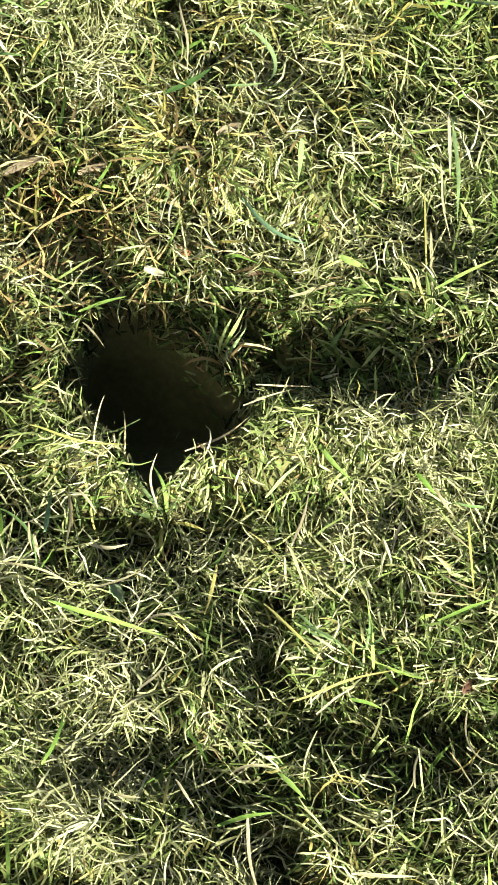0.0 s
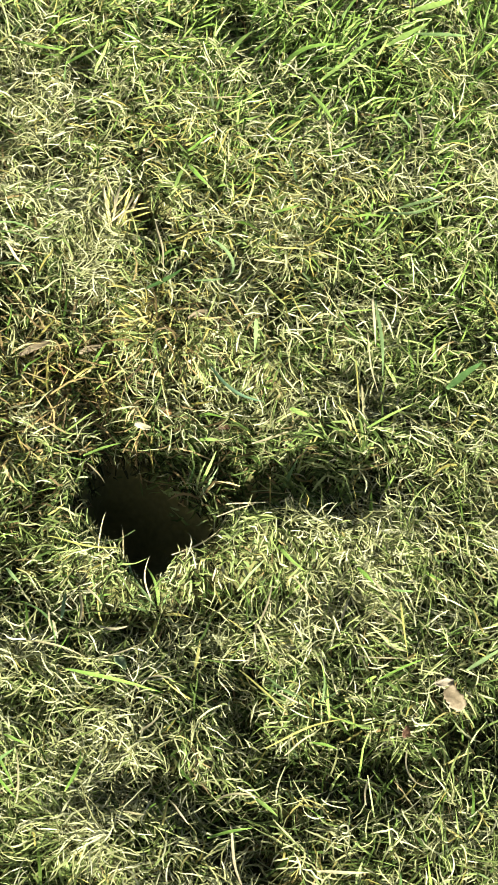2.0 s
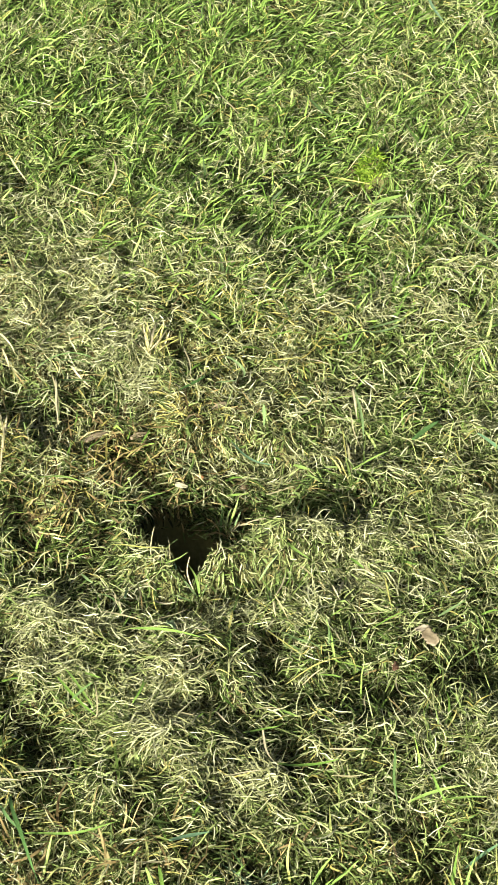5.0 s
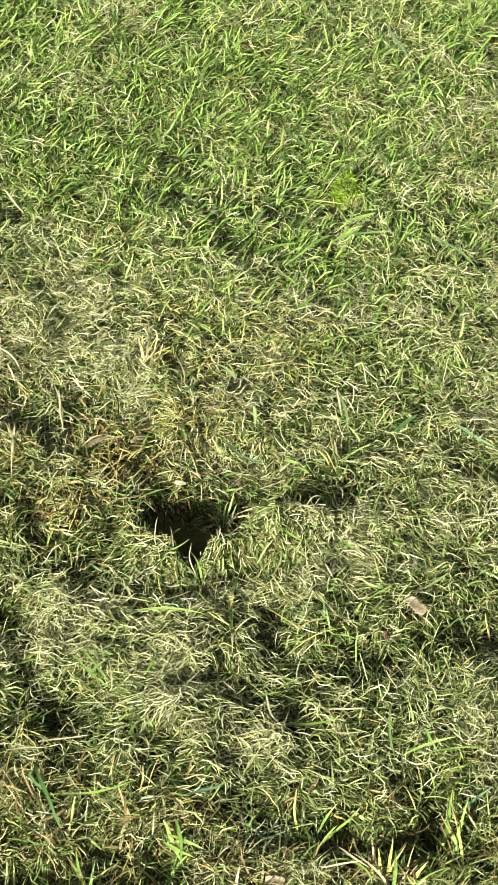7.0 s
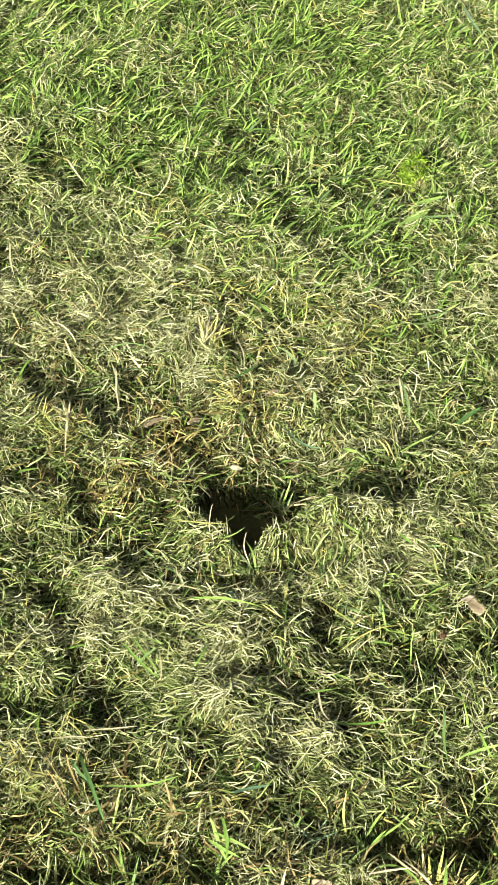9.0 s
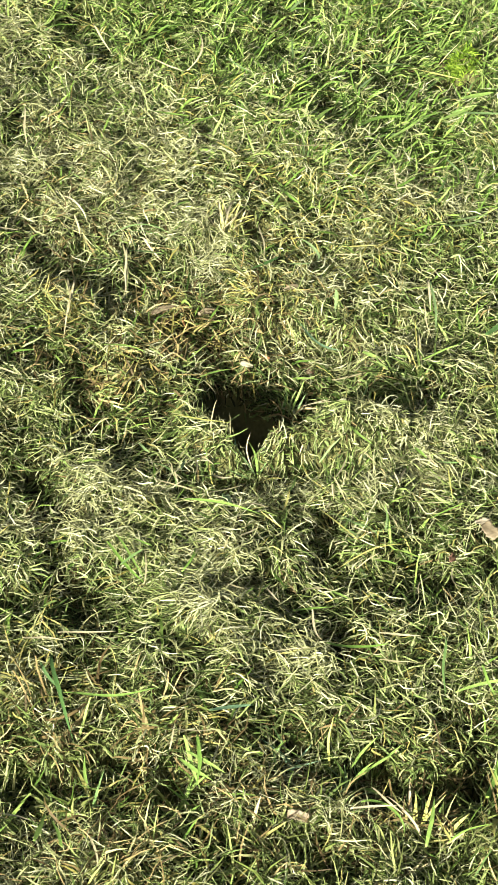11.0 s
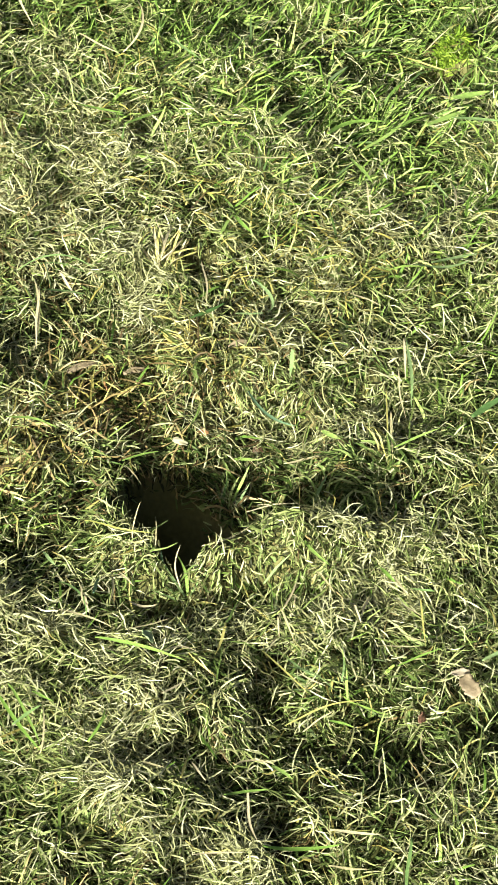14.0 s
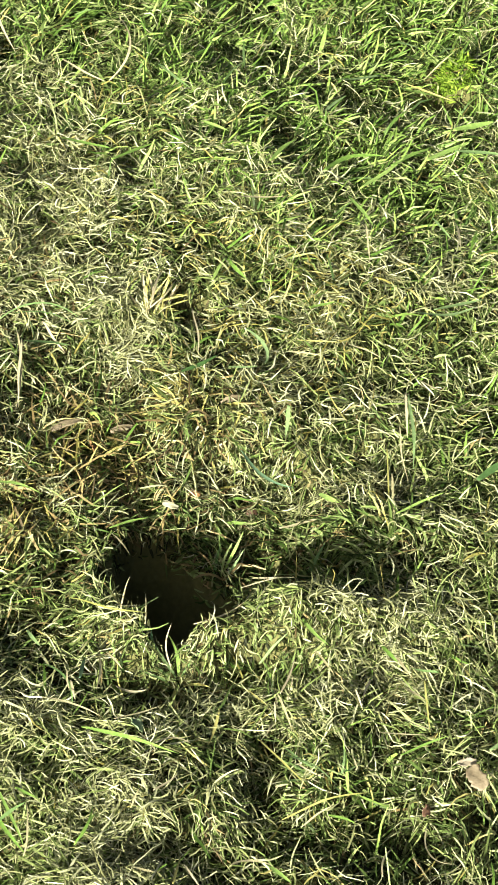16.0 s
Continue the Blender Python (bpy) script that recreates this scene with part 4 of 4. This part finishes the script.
distinct("grass_stalk", "long pale green blade in fresh grass", "lime", (0.0701, 0.2582, -0.0038), heading=67, bend=-141, rise=-44, fall=-89, length=0.0431, width=0.0031)
distinct("grass_stalk", "bright green blade in fresh grass", "lime", (0.0581, 0.1714, 0.0044), heading=-60, bend=0, rise=12, fall=0, length=0.0251, width=0.0032)
distinct("grass_stalk", "bright green blade in fresh grass", "lime", (0.0199, 0.1794, 0.0105), heading=64, bend=-0, rise=-12, fall=-0, length=0.0266, width=0.0029)
distinct("grass_stalk", "bright green blade in fresh grass", "lime", (-0.0141, 0.1985, 0.0100), heading=-38, bend=0, rise=20, fall=0, length=0.0181, width=0.0029)
distinct("grass_stalk", "bright green blade in fresh grass", "lime", (0.0368, 0.2706, -0.0008), heading=85, bend=0, rise=14, fall=0, length=0.0181, width=0.0031)
distinct("grass_stalk", "slender lime blade over brown grass", "lime", (-0.0744, -0.0150, -0.0043), heading=13, bend=-31, rise=-6, fall=-4, length=0.0237, width=0.0023)
distinct("straw_stalk", "thin pale stalk over shaded grass", "straw", (-0.1256, -0.0556, 0.0105), heading=-6, bend=0, rise=-13, fall=0, length=0.0147, width=0.0019)
distinct("straw_stalk", "straw stalk lying on the turf", "straw", (0.0928, 0.0682, -0.0047), heading=-84, bend=0, rise=-3, fall=0, length=0.0242, width=0.0024)
distinct("straw_stalk", "thin upright straw stalk in the turf", "straw", (0.0900, 0.0238, -0.0051), heading=-85, bend=0, rise=3, fall=0, length=0.0285, width=0.0020)
distinct("grass_stalk", "dull green blade in a hollow", "dark", (-0.0699, -0.2372, 0.0072), heading=-64, bend=43, rise=3, fall=30, length=0.0189, width=0.0024)
distinct("straw_stalk", "thin straw stalk in dry grass", "straw", (-0.1155, 0.0939, 0.0013), heading=-15, bend=-59, rise=18, fall=57, length=0.0252, width=0.0021)
distinct("straw_stalk", "short straw stalk in dry grass", "straw", (-0.1053, 0.0795, 0.0013), heading=-65, bend=0, rise=-24, fall=0, length=0.0135, width=0.0024)
distinct("straw_stalk", "pale bent stalk on shaded turf", "straw", (0.0483, -0.1805, 0.0027), heading=-80, bend=6, rise=-2, fall=-43, length=0.0309, width=0.0020)
distinct("straw_stalk", "thin pale stalk on the turf", "straw", (0.0311, -0.2157, 0.0084), heading=6, bend=0, rise=12, fall=0, length=0.0197, width=0.0015)
distinct("straw_stalk", "thin straw stalk lying on the turf", "straw", (-0.0655, -0.2179, 0.0057), heading=11, bend=0, rise=-1, fall=0, length=0.0271, width=0.0017)
distinct("grass_stalk", "green blade in fresh grass", "green", (0.0680, 0.2639, -0.0029), heading=-154, bend=0, rise=7, fall=0, length=0.0298, width=0.0027)
distinct("grass_stalk", "yellow-green blade in a bright patch", "lime", (0.0075, 0.1275, -0.0030), heading=-52, bend=0, rise=9, fall=0, length=0.0170, width=0.0031)
distinct("grass_stalk", "yellow-green blade in a bright patch", "lime", (0.0027, 0.1105, 0.0000), heading=76, bend=0, rise=-10, fall=0, length=0.0190, width=0.0028)
distinct("grass_stalk", "yellow-green blade in a bright patch", "lime", (0.0465, 0.1033, 0.0003), heading=26, bend=0, rise=2, fall=0, length=0.0132, width=0.0025)
tuft = grass_tuft("leaning green tuft at the burrow's mouth", (0.0140, -0.0880, -0.0140), ['green', 'hay'], 7)
distinct("grass_stalk", "", "green", (0.0135, -0.0870, -0.0130), heading=158, bend=-30, rise=50, fall=30, length=0.0180, width=0.0022, owner=tuft)
distinct("grass_stalk", "", "lime", (0.0145, -0.0865, -0.0130), heading=110, bend=30, rise=60, fall=30, length=0.0190, width=0.0024, owner=tuft)
distinct("grass_stalk", "", "green", (0.0155, -0.0865, -0.0130), heading=58, bend=-20, rise=56, fall=20, length=0.0160, width=0.0018, owner=tuft)
distinct("grass_stalk", "", "teal", (0.0030, -0.0830, -0.0120), heading=100, bend=10, rise=60, fall=10, length=0.0140, width=0.0032, owner=tuft)
tuft = grass_tuft("fanned tuft of green and straw blades", (0.0719, -0.1232, -0.0096), ['green', 'lime'], 7)
distinct("grass_stalk", "", "green", (0.0577, -0.1165, -0.0028), heading=-36, bend=-0, rise=12, fall=-0, length=0.0173, width=0.0016, owner=tuft)
distinct("grass_stalk", "", "green", (0.0572, -0.1191, -0.0037), heading=-26, bend=-5, rise=28, fall=41, length=0.0256, width=0.0014, owner=tuft)
distinct("grass_stalk", "", "green", (0.0799, -0.1265, 0.0020), heading=93, bend=0, rise=11, fall=0, length=0.0113, width=0.0014, owner=tuft)
distinct("grass_stalk", "", "green", (0.0782, -0.1267, 0.0017), heading=40, bend=0, rise=-11, fall=0, length=0.0115, width=0.0014, owner=tuft)
distinct("straw_stalk", "", "hay", (0.0472, -0.1156, -0.0012), heading=-34, bend=-6, rise=-6, fall=-2, length=0.0263, width=0.0017, owner=tuft)
distinct("straw_stalk", "", "straw", (0.0632, -0.1234, -0.0016), heading=-25, bend=0, rise=8, fall=0, length=0.0121, width=0.0015, owner=tuft)
distinct("grass_stalk", "", "lime", (0.0833, -0.1314, -0.0023), heading=105, bend=0, rise=22, fall=0, length=0.0211, width=0.0019, owner=tuft)
tuft = grass_tuft("fresh tuft of broad bright green blades", (0.1125, 0.2237, -0.0160), ['lime', 'green'], 7)
distinct("grass_stalk", "", "lime", (0.1048, 0.2308, 0.0006), heading=28, bend=0, rise=-0, fall=0, length=0.0228, width=0.0056, owner=tuft)
distinct("grass_stalk", "", "lime", (0.0930, 0.2069, 0.0007), heading=45, bend=0, rise=-5, fall=0, length=0.0302, width=0.0041, owner=tuft)
distinct("grass_stalk", "", "green", (0.1062, 0.2173, 0.0001), heading=1, bend=0, rise=6, fall=0, length=0.0258, width=0.0037, owner=tuft)
tuft = grass_tuft("fresh tuft of broad bright green blades", (0.0796, 0.1992, -0.0103), ['lime', 'green'], 7)
distinct("grass_stalk", "", "lime", (0.0762, 0.1963, 0.0038), heading=46, bend=0, rise=-6, fall=0, length=0.0272, width=0.0033, owner=tuft)
distinct("grass_stalk", "", "lime", (0.0632, 0.1781, 0.0038), heading=54, bend=0, rise=-1, fall=0, length=0.0351, width=0.0033, owner=tuft)
tuft = grass_tuft("spreading tuft of bright green blades", (0.1355, -0.2160, -0.0097), ['lime', 'green'], 7)
distinct("grass_stalk", "", "lime", (0.1173, -0.2206, 0.0021), heading=30, bend=-34, rise=7, fall=-12, length=0.0291, width=0.0026, owner=tuft)
distinct("grass_stalk", "", "lime", (0.1280, -0.2081, 0.0087), heading=-57, bend=-0, rise=-28, fall=0, length=0.0151, width=0.0026, owner=tuft)
distinct("grass_stalk", "", "lime", (0.1330, -0.2180, 0.0023), heading=2, bend=0, rise=7, fall=0, length=0.0227, width=0.0020, owner=tuft)
tuft = grass_tuft("lime green tuft growing by the trench", (0.0064, -0.2810, -0.0094), ['lime', 'hay'], 7)
distinct("grass_stalk", "", "lime", (-0.0013, -0.2683, 0.0087), heading=-63, bend=-10, rise=-28, fall=-45, length=0.0278, width=0.0027, owner=tuft)
distinct("grass_stalk", "", "lime", (-0.0024, -0.2778, 0.0045), heading=-36, bend=0, rise=9, fall=0, length=0.0206, width=0.0030, owner=tuft)
distinct("grass_stalk", "", "lime", (0.0045, -0.2668, 0.0087), heading=-83, bend=0, rise=-6, fall=0, length=0.0251, width=0.0032, owner=tuft)
distinct("grass_stalk", "", "lime", (0.0006, -0.2744, 0.0057), heading=-31, bend=0, rise=7, fall=0, length=0.0217, width=0.0027, owner=tuft)
tuft = grass_tuft("lime green tuft growing by the trench", (0.1031, -0.2964, -0.0063), ['lime', 'hay'], 7)
distinct("grass_stalk", "", "lime", (0.0782, -0.2914, 0.0086), heading=22, bend=-124, rise=1, fall=-0, length=0.0276, width=0.0025, owner=tuft)
distinct("grass_stalk", "", "lime", (0.1073, -0.3082, 0.0060), heading=85, bend=-1, rise=12, fall=24, length=0.0263, width=0.0030, owner=tuft)
distinct("straw_stalk", "", "hay", (0.1181, -0.3026, 0.0043), heading=127, bend=0, rise=15, fall=0, length=0.0140, width=0.0027, owner=tuft)
tuft = grass_tuft("lime green tuft growing by the trench", (-0.0520, -0.3230, -0.0071), ['lime', 'hay'], 7)
distinct("grass_stalk", "", "lime", (-0.0567, -0.3304, 0.0060), heading=84, bend=0, rise=-15, fall=0, length=0.0184, width=0.0034, owner=tuft)
distinct("grass_stalk", "", "lime", (-0.0444, -0.3330, 0.0084), heading=114, bend=0, rise=-18, fall=0, length=0.0196, width=0.0024, owner=tuft)


def tall_tuft(label, base, look_of, count, tall, wide, lean=90):
    """A tuft whose broad blades stand up and fan out."""
    tuft, rng = grass_tuft(label, base, look_of, 6), random.Random(repr(base))
    for k in range(count):
        turn = lean + rng.uniform(-150, 150)
        root = (base[0] + rng.uniform(-0.007, 0.007), base[1] + rng.uniform(-0.004, 0.004), base[2])
        distinct(rng.choice(("grass_stalk", "straw_stalk", "grass_stalk")), "", rng.choice(look_of), root, turn, rng.uniform(-35, 35), rng.uniform(48, 82), rng.uniform(0, 60),
                 tall * rng.uniform(0.55, 1.1), wide * rng.uniform(0.6, 1.15), tuft)
    return tuft


tall_tuft("fan of pale stiff straw blades in the lawn", (-0.0220, 0.0960, -0.0120), ["hay", "straw", "hay"], 17, 0.021, 0.0023)
tall_tuft("upright lime green tuft standing on the bank", (0.0060, -0.2960, -0.0150), ["lime", "lime", "hay"], 10, 0.034, 0.0040)
tall_tuft("yellowing tuft of broad blades on the bank", (0.1090, -0.2950, -0.0150), ["hay", "lime", "hay", "straw"], 16, 0.034, 0.0038)
tall_tuft("upright lime green tuft standing by the trench", (0.0720, -0.2690, -0.0180), ["lime", "green", "lime"], 9, 0.030, 0.0028)
tall_tuft("yellowing tuft of broad blades on the bank", (0.0330, -0.3060, -0.0150), ["hay", "straw", "lime"], 10, 0.030, 0.0032)
tall_tuft("green tuft of fine blades on the bank", (0.0440, -0.2640, -0.0170), ["green", "dark", "teal"], 10, 0.026, 0.0026)
tall_tuft("lime green tuft standing on the bank", (-0.0400, -0.3020, -0.0150), ["lime", "hay", "green"], 9, 0.028, 0.0032)
tall_tuft("yellow-green tuft standing on the bank", (-0.0150, -0.2680, -0.0150), ["hay", "lime"], 9, 0.026, 0.0028)
tall_tuft("withered tan tuft on the bank", (0.0980, -0.3210, -0.0140), ["straw", "hay", "straw"], 8, 0.024, 0.0030)
tall_tuft("upright lime green blades by the trench", (0.1410, -0.2780, -0.0160), ["lime", "hay"], 7, 0.034, 0.0036)
tuft = grass_tuft("dry tuft of stiff straw stalks", (-0.0219, 0.1015, -0.0151), ['straw', 'hay'], 7)
distinct("straw_stalk", "", "straw", (-0.0220, 0.0873, 0.0017), heading=88, bend=-7, rise=1, fall=30, length=0.0319, width=0.0020, owner=tuft)
distinct("straw_stalk", "", "straw", (-0.0236, 0.0905, 0.0013), heading=106, bend=-4, rise=10, fall=41, length=0.0207, width=0.0017, owner=tuft)
distinct("straw_stalk", "", "straw", (-0.0193, 0.0854, 0.0026), heading=78, bend=-4, rise=0, fall=36, length=0.0283, width=0.0017, owner=tuft)
distinct("straw_stalk", "", "straw", (-0.0212, 0.0902, 0.0023), heading=93, bend=29, rise=-30, fall=-49, length=0.0286, width=0.0017, owner=tuft)
tuft = grass_tuft("trodden tuft of thick straw stalks", (0.0547, -0.0984, -0.0086), ['straw', 'hay'], 7)
distinct("straw_stalk", "", "straw", (0.0523, -0.0976, 0.0038), heading=-52, bend=-18, rise=-24, fall=-23, length=0.0153, width=0.0019, owner=tuft)
distinct("straw_stalk", "", "straw", (0.0533, -0.0975, 0.0039), heading=75, bend=6, rise=-17, fall=-6, length=0.0220, width=0.0017, owner=tuft)
distinct("straw_stalk", "", "straw", (0.0516, -0.1009, 0.0028), heading=-75, bend=0, rise=-33, fall=-0, length=0.0085, width=0.0017, owner=tuft)


# ---- dead leaves, petals and scraps ----
TAN = plain_leaf("tan_dead_leaf", (0.13, 0.105, 0.055), (0.25, 0.21, 0.125), 300)
GREYTAN = plain_leaf("grey_dead_leaf", (0.20, 0.18, 0.12), (0.34, 0.30, 0.20), 200)
BROWN = plain_leaf("brown_dead_leaf", (0.06, 0.032, 0.018), (0.17, 0.095, 0.05), 240)
ORANGE = plain_leaf("rusty_dead_leaf", (0.16, 0.075, 0.025), (0.33, 0.19, 0.07), 260)
CREAM = plain_leaf("cream_petal", (0.20, 0.20, 0.11), (0.33, 0.32, 0.20), 220)
PALEGREEN = plain_leaf("pale_green_leaf", (0.17, 0.27, 0.11), (0.28, 0.38, 0.18), 260)


def leaf(name, label, category, material, at, heading, length, width, cup=0.3, arch=0.2, tilt=(0, 0), ragged=0.12, blunt=0.0, seed=1):
    """A thin curled leaf on the turf, with a ragged outline. heading, tilt: degrees; cup, arch: how far it curls across and along."""
    bm, rng, rows = bmesh.new(), random.Random(seed), []
    length, width, ragged = 0.78 * length, 0.66 * width, 2.4 * ragged
    nu, nv = 14, 6
    for i in range(nu + 1):
        u = i / nu
        w = width * 0.5 * (math.sin(math.pi * (0.06 + 0.90 * u)) ** 0.75 * (1 - blunt) + blunt * (1 if 0 < i < nu else 0.75))
        lw, rw = w * (1 + rng.uniform(-ragged, ragged)), w * (1 + rng.uniform(-ragged, ragged))
        row = []
        for j in range(nv + 1):
            v = 2 * j / nv - 1
            x, y = (u - 0.5) * length, v * (lw if v < 0 else rw)
            z = (cup + min(0.5, 1.6 * cup) * math.sin(5 * u + seed)) * width * v * abs(v) * 0.5 + cup * width * v * v * 0.5 - arch * length * (2 * u - 1) ** 2 * 0.5 + 0.02 * width * rng.uniform(-1, 1)
            row.append(bm.verts.new((x, y, z)))
        rows.append(row)
    for a, b in zip(rows, rows[1:]):
        for j in range(nv):
            bm.faces.new((a[j], b[j], b[j + 1], a[j + 1]))
    bmesh.ops.recalc_face_normals(bm, faces=bm.faces)
    bmesh.ops.solidify(bm, geom=bm.faces[:], thickness=0.0003)
    ob = part(name, bm, material)
    at = (at[0], at[1], at[2] - 0.0035)
    ob.matrix_world = pose(*at, 0, 0, heading) @ pose(0, 0, 0, *tilt)
    return tagged(ob, label, category)


leaf("dead_leaf", "broken tan dead leaf lying on the turf", "leaf", TAN, (0.1305, -0.1200, 0.0070), -50, 0.0130, 0.0105, 0.10, 0.06, (8, 5), 0.12, 0.45, 3)
leaf("dead_leaf", "curled grey-brown leaf scrap on the turf", "leaf", GREYTAN, (0.1268, -0.1130, 0.0050), 10, 0.0095, 0.0042, 0.3, 0.1, (5, 0), 0.15, 0.3, 4)
leaf("dead_leaf", "small dark brown leaf caught upright in the grass", "leaf", BROWN, (0.0925, 0.0085, -0.0125), -75, 0.0120, 0.0050, 0.5, 0.2, (35, 10), 0.14, 0.3, 5)
leaf("dead_leaf", "pinkish tan folded leaf in brown thatch", "leaf", TAN, (-0.0249, 0.0317, -0.0115), 28, 0.0130, 0.0038, 0.6, 0.2, (20, 0), 0.10, 0.4, 6)
leaf("dead_leaf", "long yellowish tan dead leaf in thatch", "leaf", TAN, (-0.0476, 0.0285, -0.0100), 35, 0.0200, 0.0036, 0.4, 0.2, (10, 0), 0.10, 0.2, 7)
leaf("dead_leaf", "shrivelled rusty leaf scrap in thatch", "leaf", ORANGE, (-0.0319, 0.0109, -0.0175), 60, 0.0085, 0.0045, 0.8, 0.5, (20, 10), 0.25, 0.2, 8)
leaf("dead_leaf", "rusty orange leaf scrap behind the burrow", "leaf", ORANGE, (0.0090, 0.0105, -0.0205), -10, 0.0085, 0.0040, 0.6, 0.3, (25, 0), 0.2, 0.3, 9)
leaf("dead_leaf", "shrivelled orange leaf scrap in thatch", "leaf", ORANGE, (-0.0355, 0.0212, -0.0130), 110, 0.0070, 0.0035, 0.8, 0.4, (10, 15), 0.25, 0.2, 10)
leaf("dead_leaf", "flat straw-coloured leaf with a rusty tip", "leaf", TAN, (0.0189, 0.0505, -0.0030), 30, 0.0125, 0.0032, 0.3, 0.2, (8, 0), 0.12, 0.3, 11)
leaf("dead_leaf", "tiny reddish leaf scrap at the hollow's rim", "leaf", BROWN, (0.0351, 0.0093, -0.0255), 20, 0.0060, 0.0034, 0.5, 0.3, (15, 0), 0.2, 0.3, 12)
leaf("petal", "cream fallen petal at the burrow's rim", "petal", CREAM, (0.0005, 0.0000, -0.0170), -8, 0.0090, 0.0036, 0.4, 0.2, (22, 0), 0.08, 0.3, 13)
leaf("clover_leaf", "small round pale green leaf in the turf", "leaf", PALEGREEN, (0.0015, -0.1200, 0.0065), 120, 0.0075, 0.0064, 0.3, 0.2, (12, 6), 0.06, 0.5, 14)
leaf("dead_leaf", "curled tan dead leaf by the trench", "leaf", TAN, (0.0520, -0.2985, 0.0060), -8, 0.0120, 0.0065, 0.5, 0.4, (10, 0), 0.10, 0.3, 15)
leaf("dead_leaf", "flat tan leaf flake beside the trench", "leaf", TAN, (0.0182, -0.2636, -0.0100), -20, 0.0190, 0.0042, 0.3, 0.2, (15, 0), 0.16, 0.3, 16)
leaf("dead_leaf", "dark reddish leaf scrap under dry grass", "leaf", BROWN, (0.1140, -0.1310, -0.0040), 70, 0.0065, 0.0045, 0.5, 0.3, (15, 0), 0.2, 0.3, 17)


# ---- moss in the gap of the green turf ----
MOSS = blade_material("moss", [(0, (0.08, 0.15, 0.015)), (0.6, (0.15, 0.25, 0.022)), (1, (0.24, 0.34, 0.045))], 0.6, 0.25)


def moss_cushion():
    rng = np.random.RandomState(71)
    n = 1500
    x, y = rng.normal(0.1050, 0.0036, n), rng.normal(0.2780, 0.0026, n)
    keep = rng.rand(n) < np.clip(0.75 + 0.9 * lattice(x, y, 0.004, 72), 0, 1)
    x, y = x[keep], y[keep]
    n = len(x)
    root = np.stack([x, y, height(x, y) + 0.002 + 0.0095 * spot(x, y, 0.1050, 0.2780, 0.005, 0.004) + 0.002 * rng.rand(n)], -1)
    co, fa = strips(root, rng.uniform(0, 6.28, n), rng.uniform(0.3, 1.5, n), rng.uniform(0.0022, 0.0060, n), rng.uniform(0.0005, 0.0012, n),
                    rng.uniform(0, 1.4, n), rng.normal(0, 0.8, n), (rng.normal(0, 0.8, n), rng.normal(0, 0.8, n)), rng.uniform(0.05, 0.4, n), 3)
    return tagged(quads("moss", co, fa, MOSS), "bright yellow-green moss cushion in a gap", "moss", kind="stuff")


moss_cushion()


# ---- the lawn all round ----
def lawn_round():
    rng = np.random.RandomState(81)
    n = 110000
    x, y = 0.03 + 0.75 * rng.standard_t(3, n), 0.1 + 0.75 * rng.standard_t(3, n)
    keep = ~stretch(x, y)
    x, y = x[keep], y[keep]
    n = len(x)
    z = height(x, y)
    co, fa = strips(np.stack([x, y, z], -1), rng.uniform(0, 6.28, n), rng.uniform(0.2, 1.3, n), rng.uniform(0.012, 0.035, n), rng.uniform(0.0016, 0.0040, n) * (1 + 0.6 * np.hypot(x, y)),
                    rng.uniform(0, 1.6, n), rng.normal(0, 0.8, n), (rng.normal(0, 0.7, n), rng.normal(0, 0.8, n)), rng.uniform(0.05, 0.5, n), 2, 0.006 * rng.rand(n))
    return tagged(quads("lawn_grass", co, fa, HAY), "mown half-dry lawn stretching away on all sides", "grass", kind="stuff")


lawn_round()
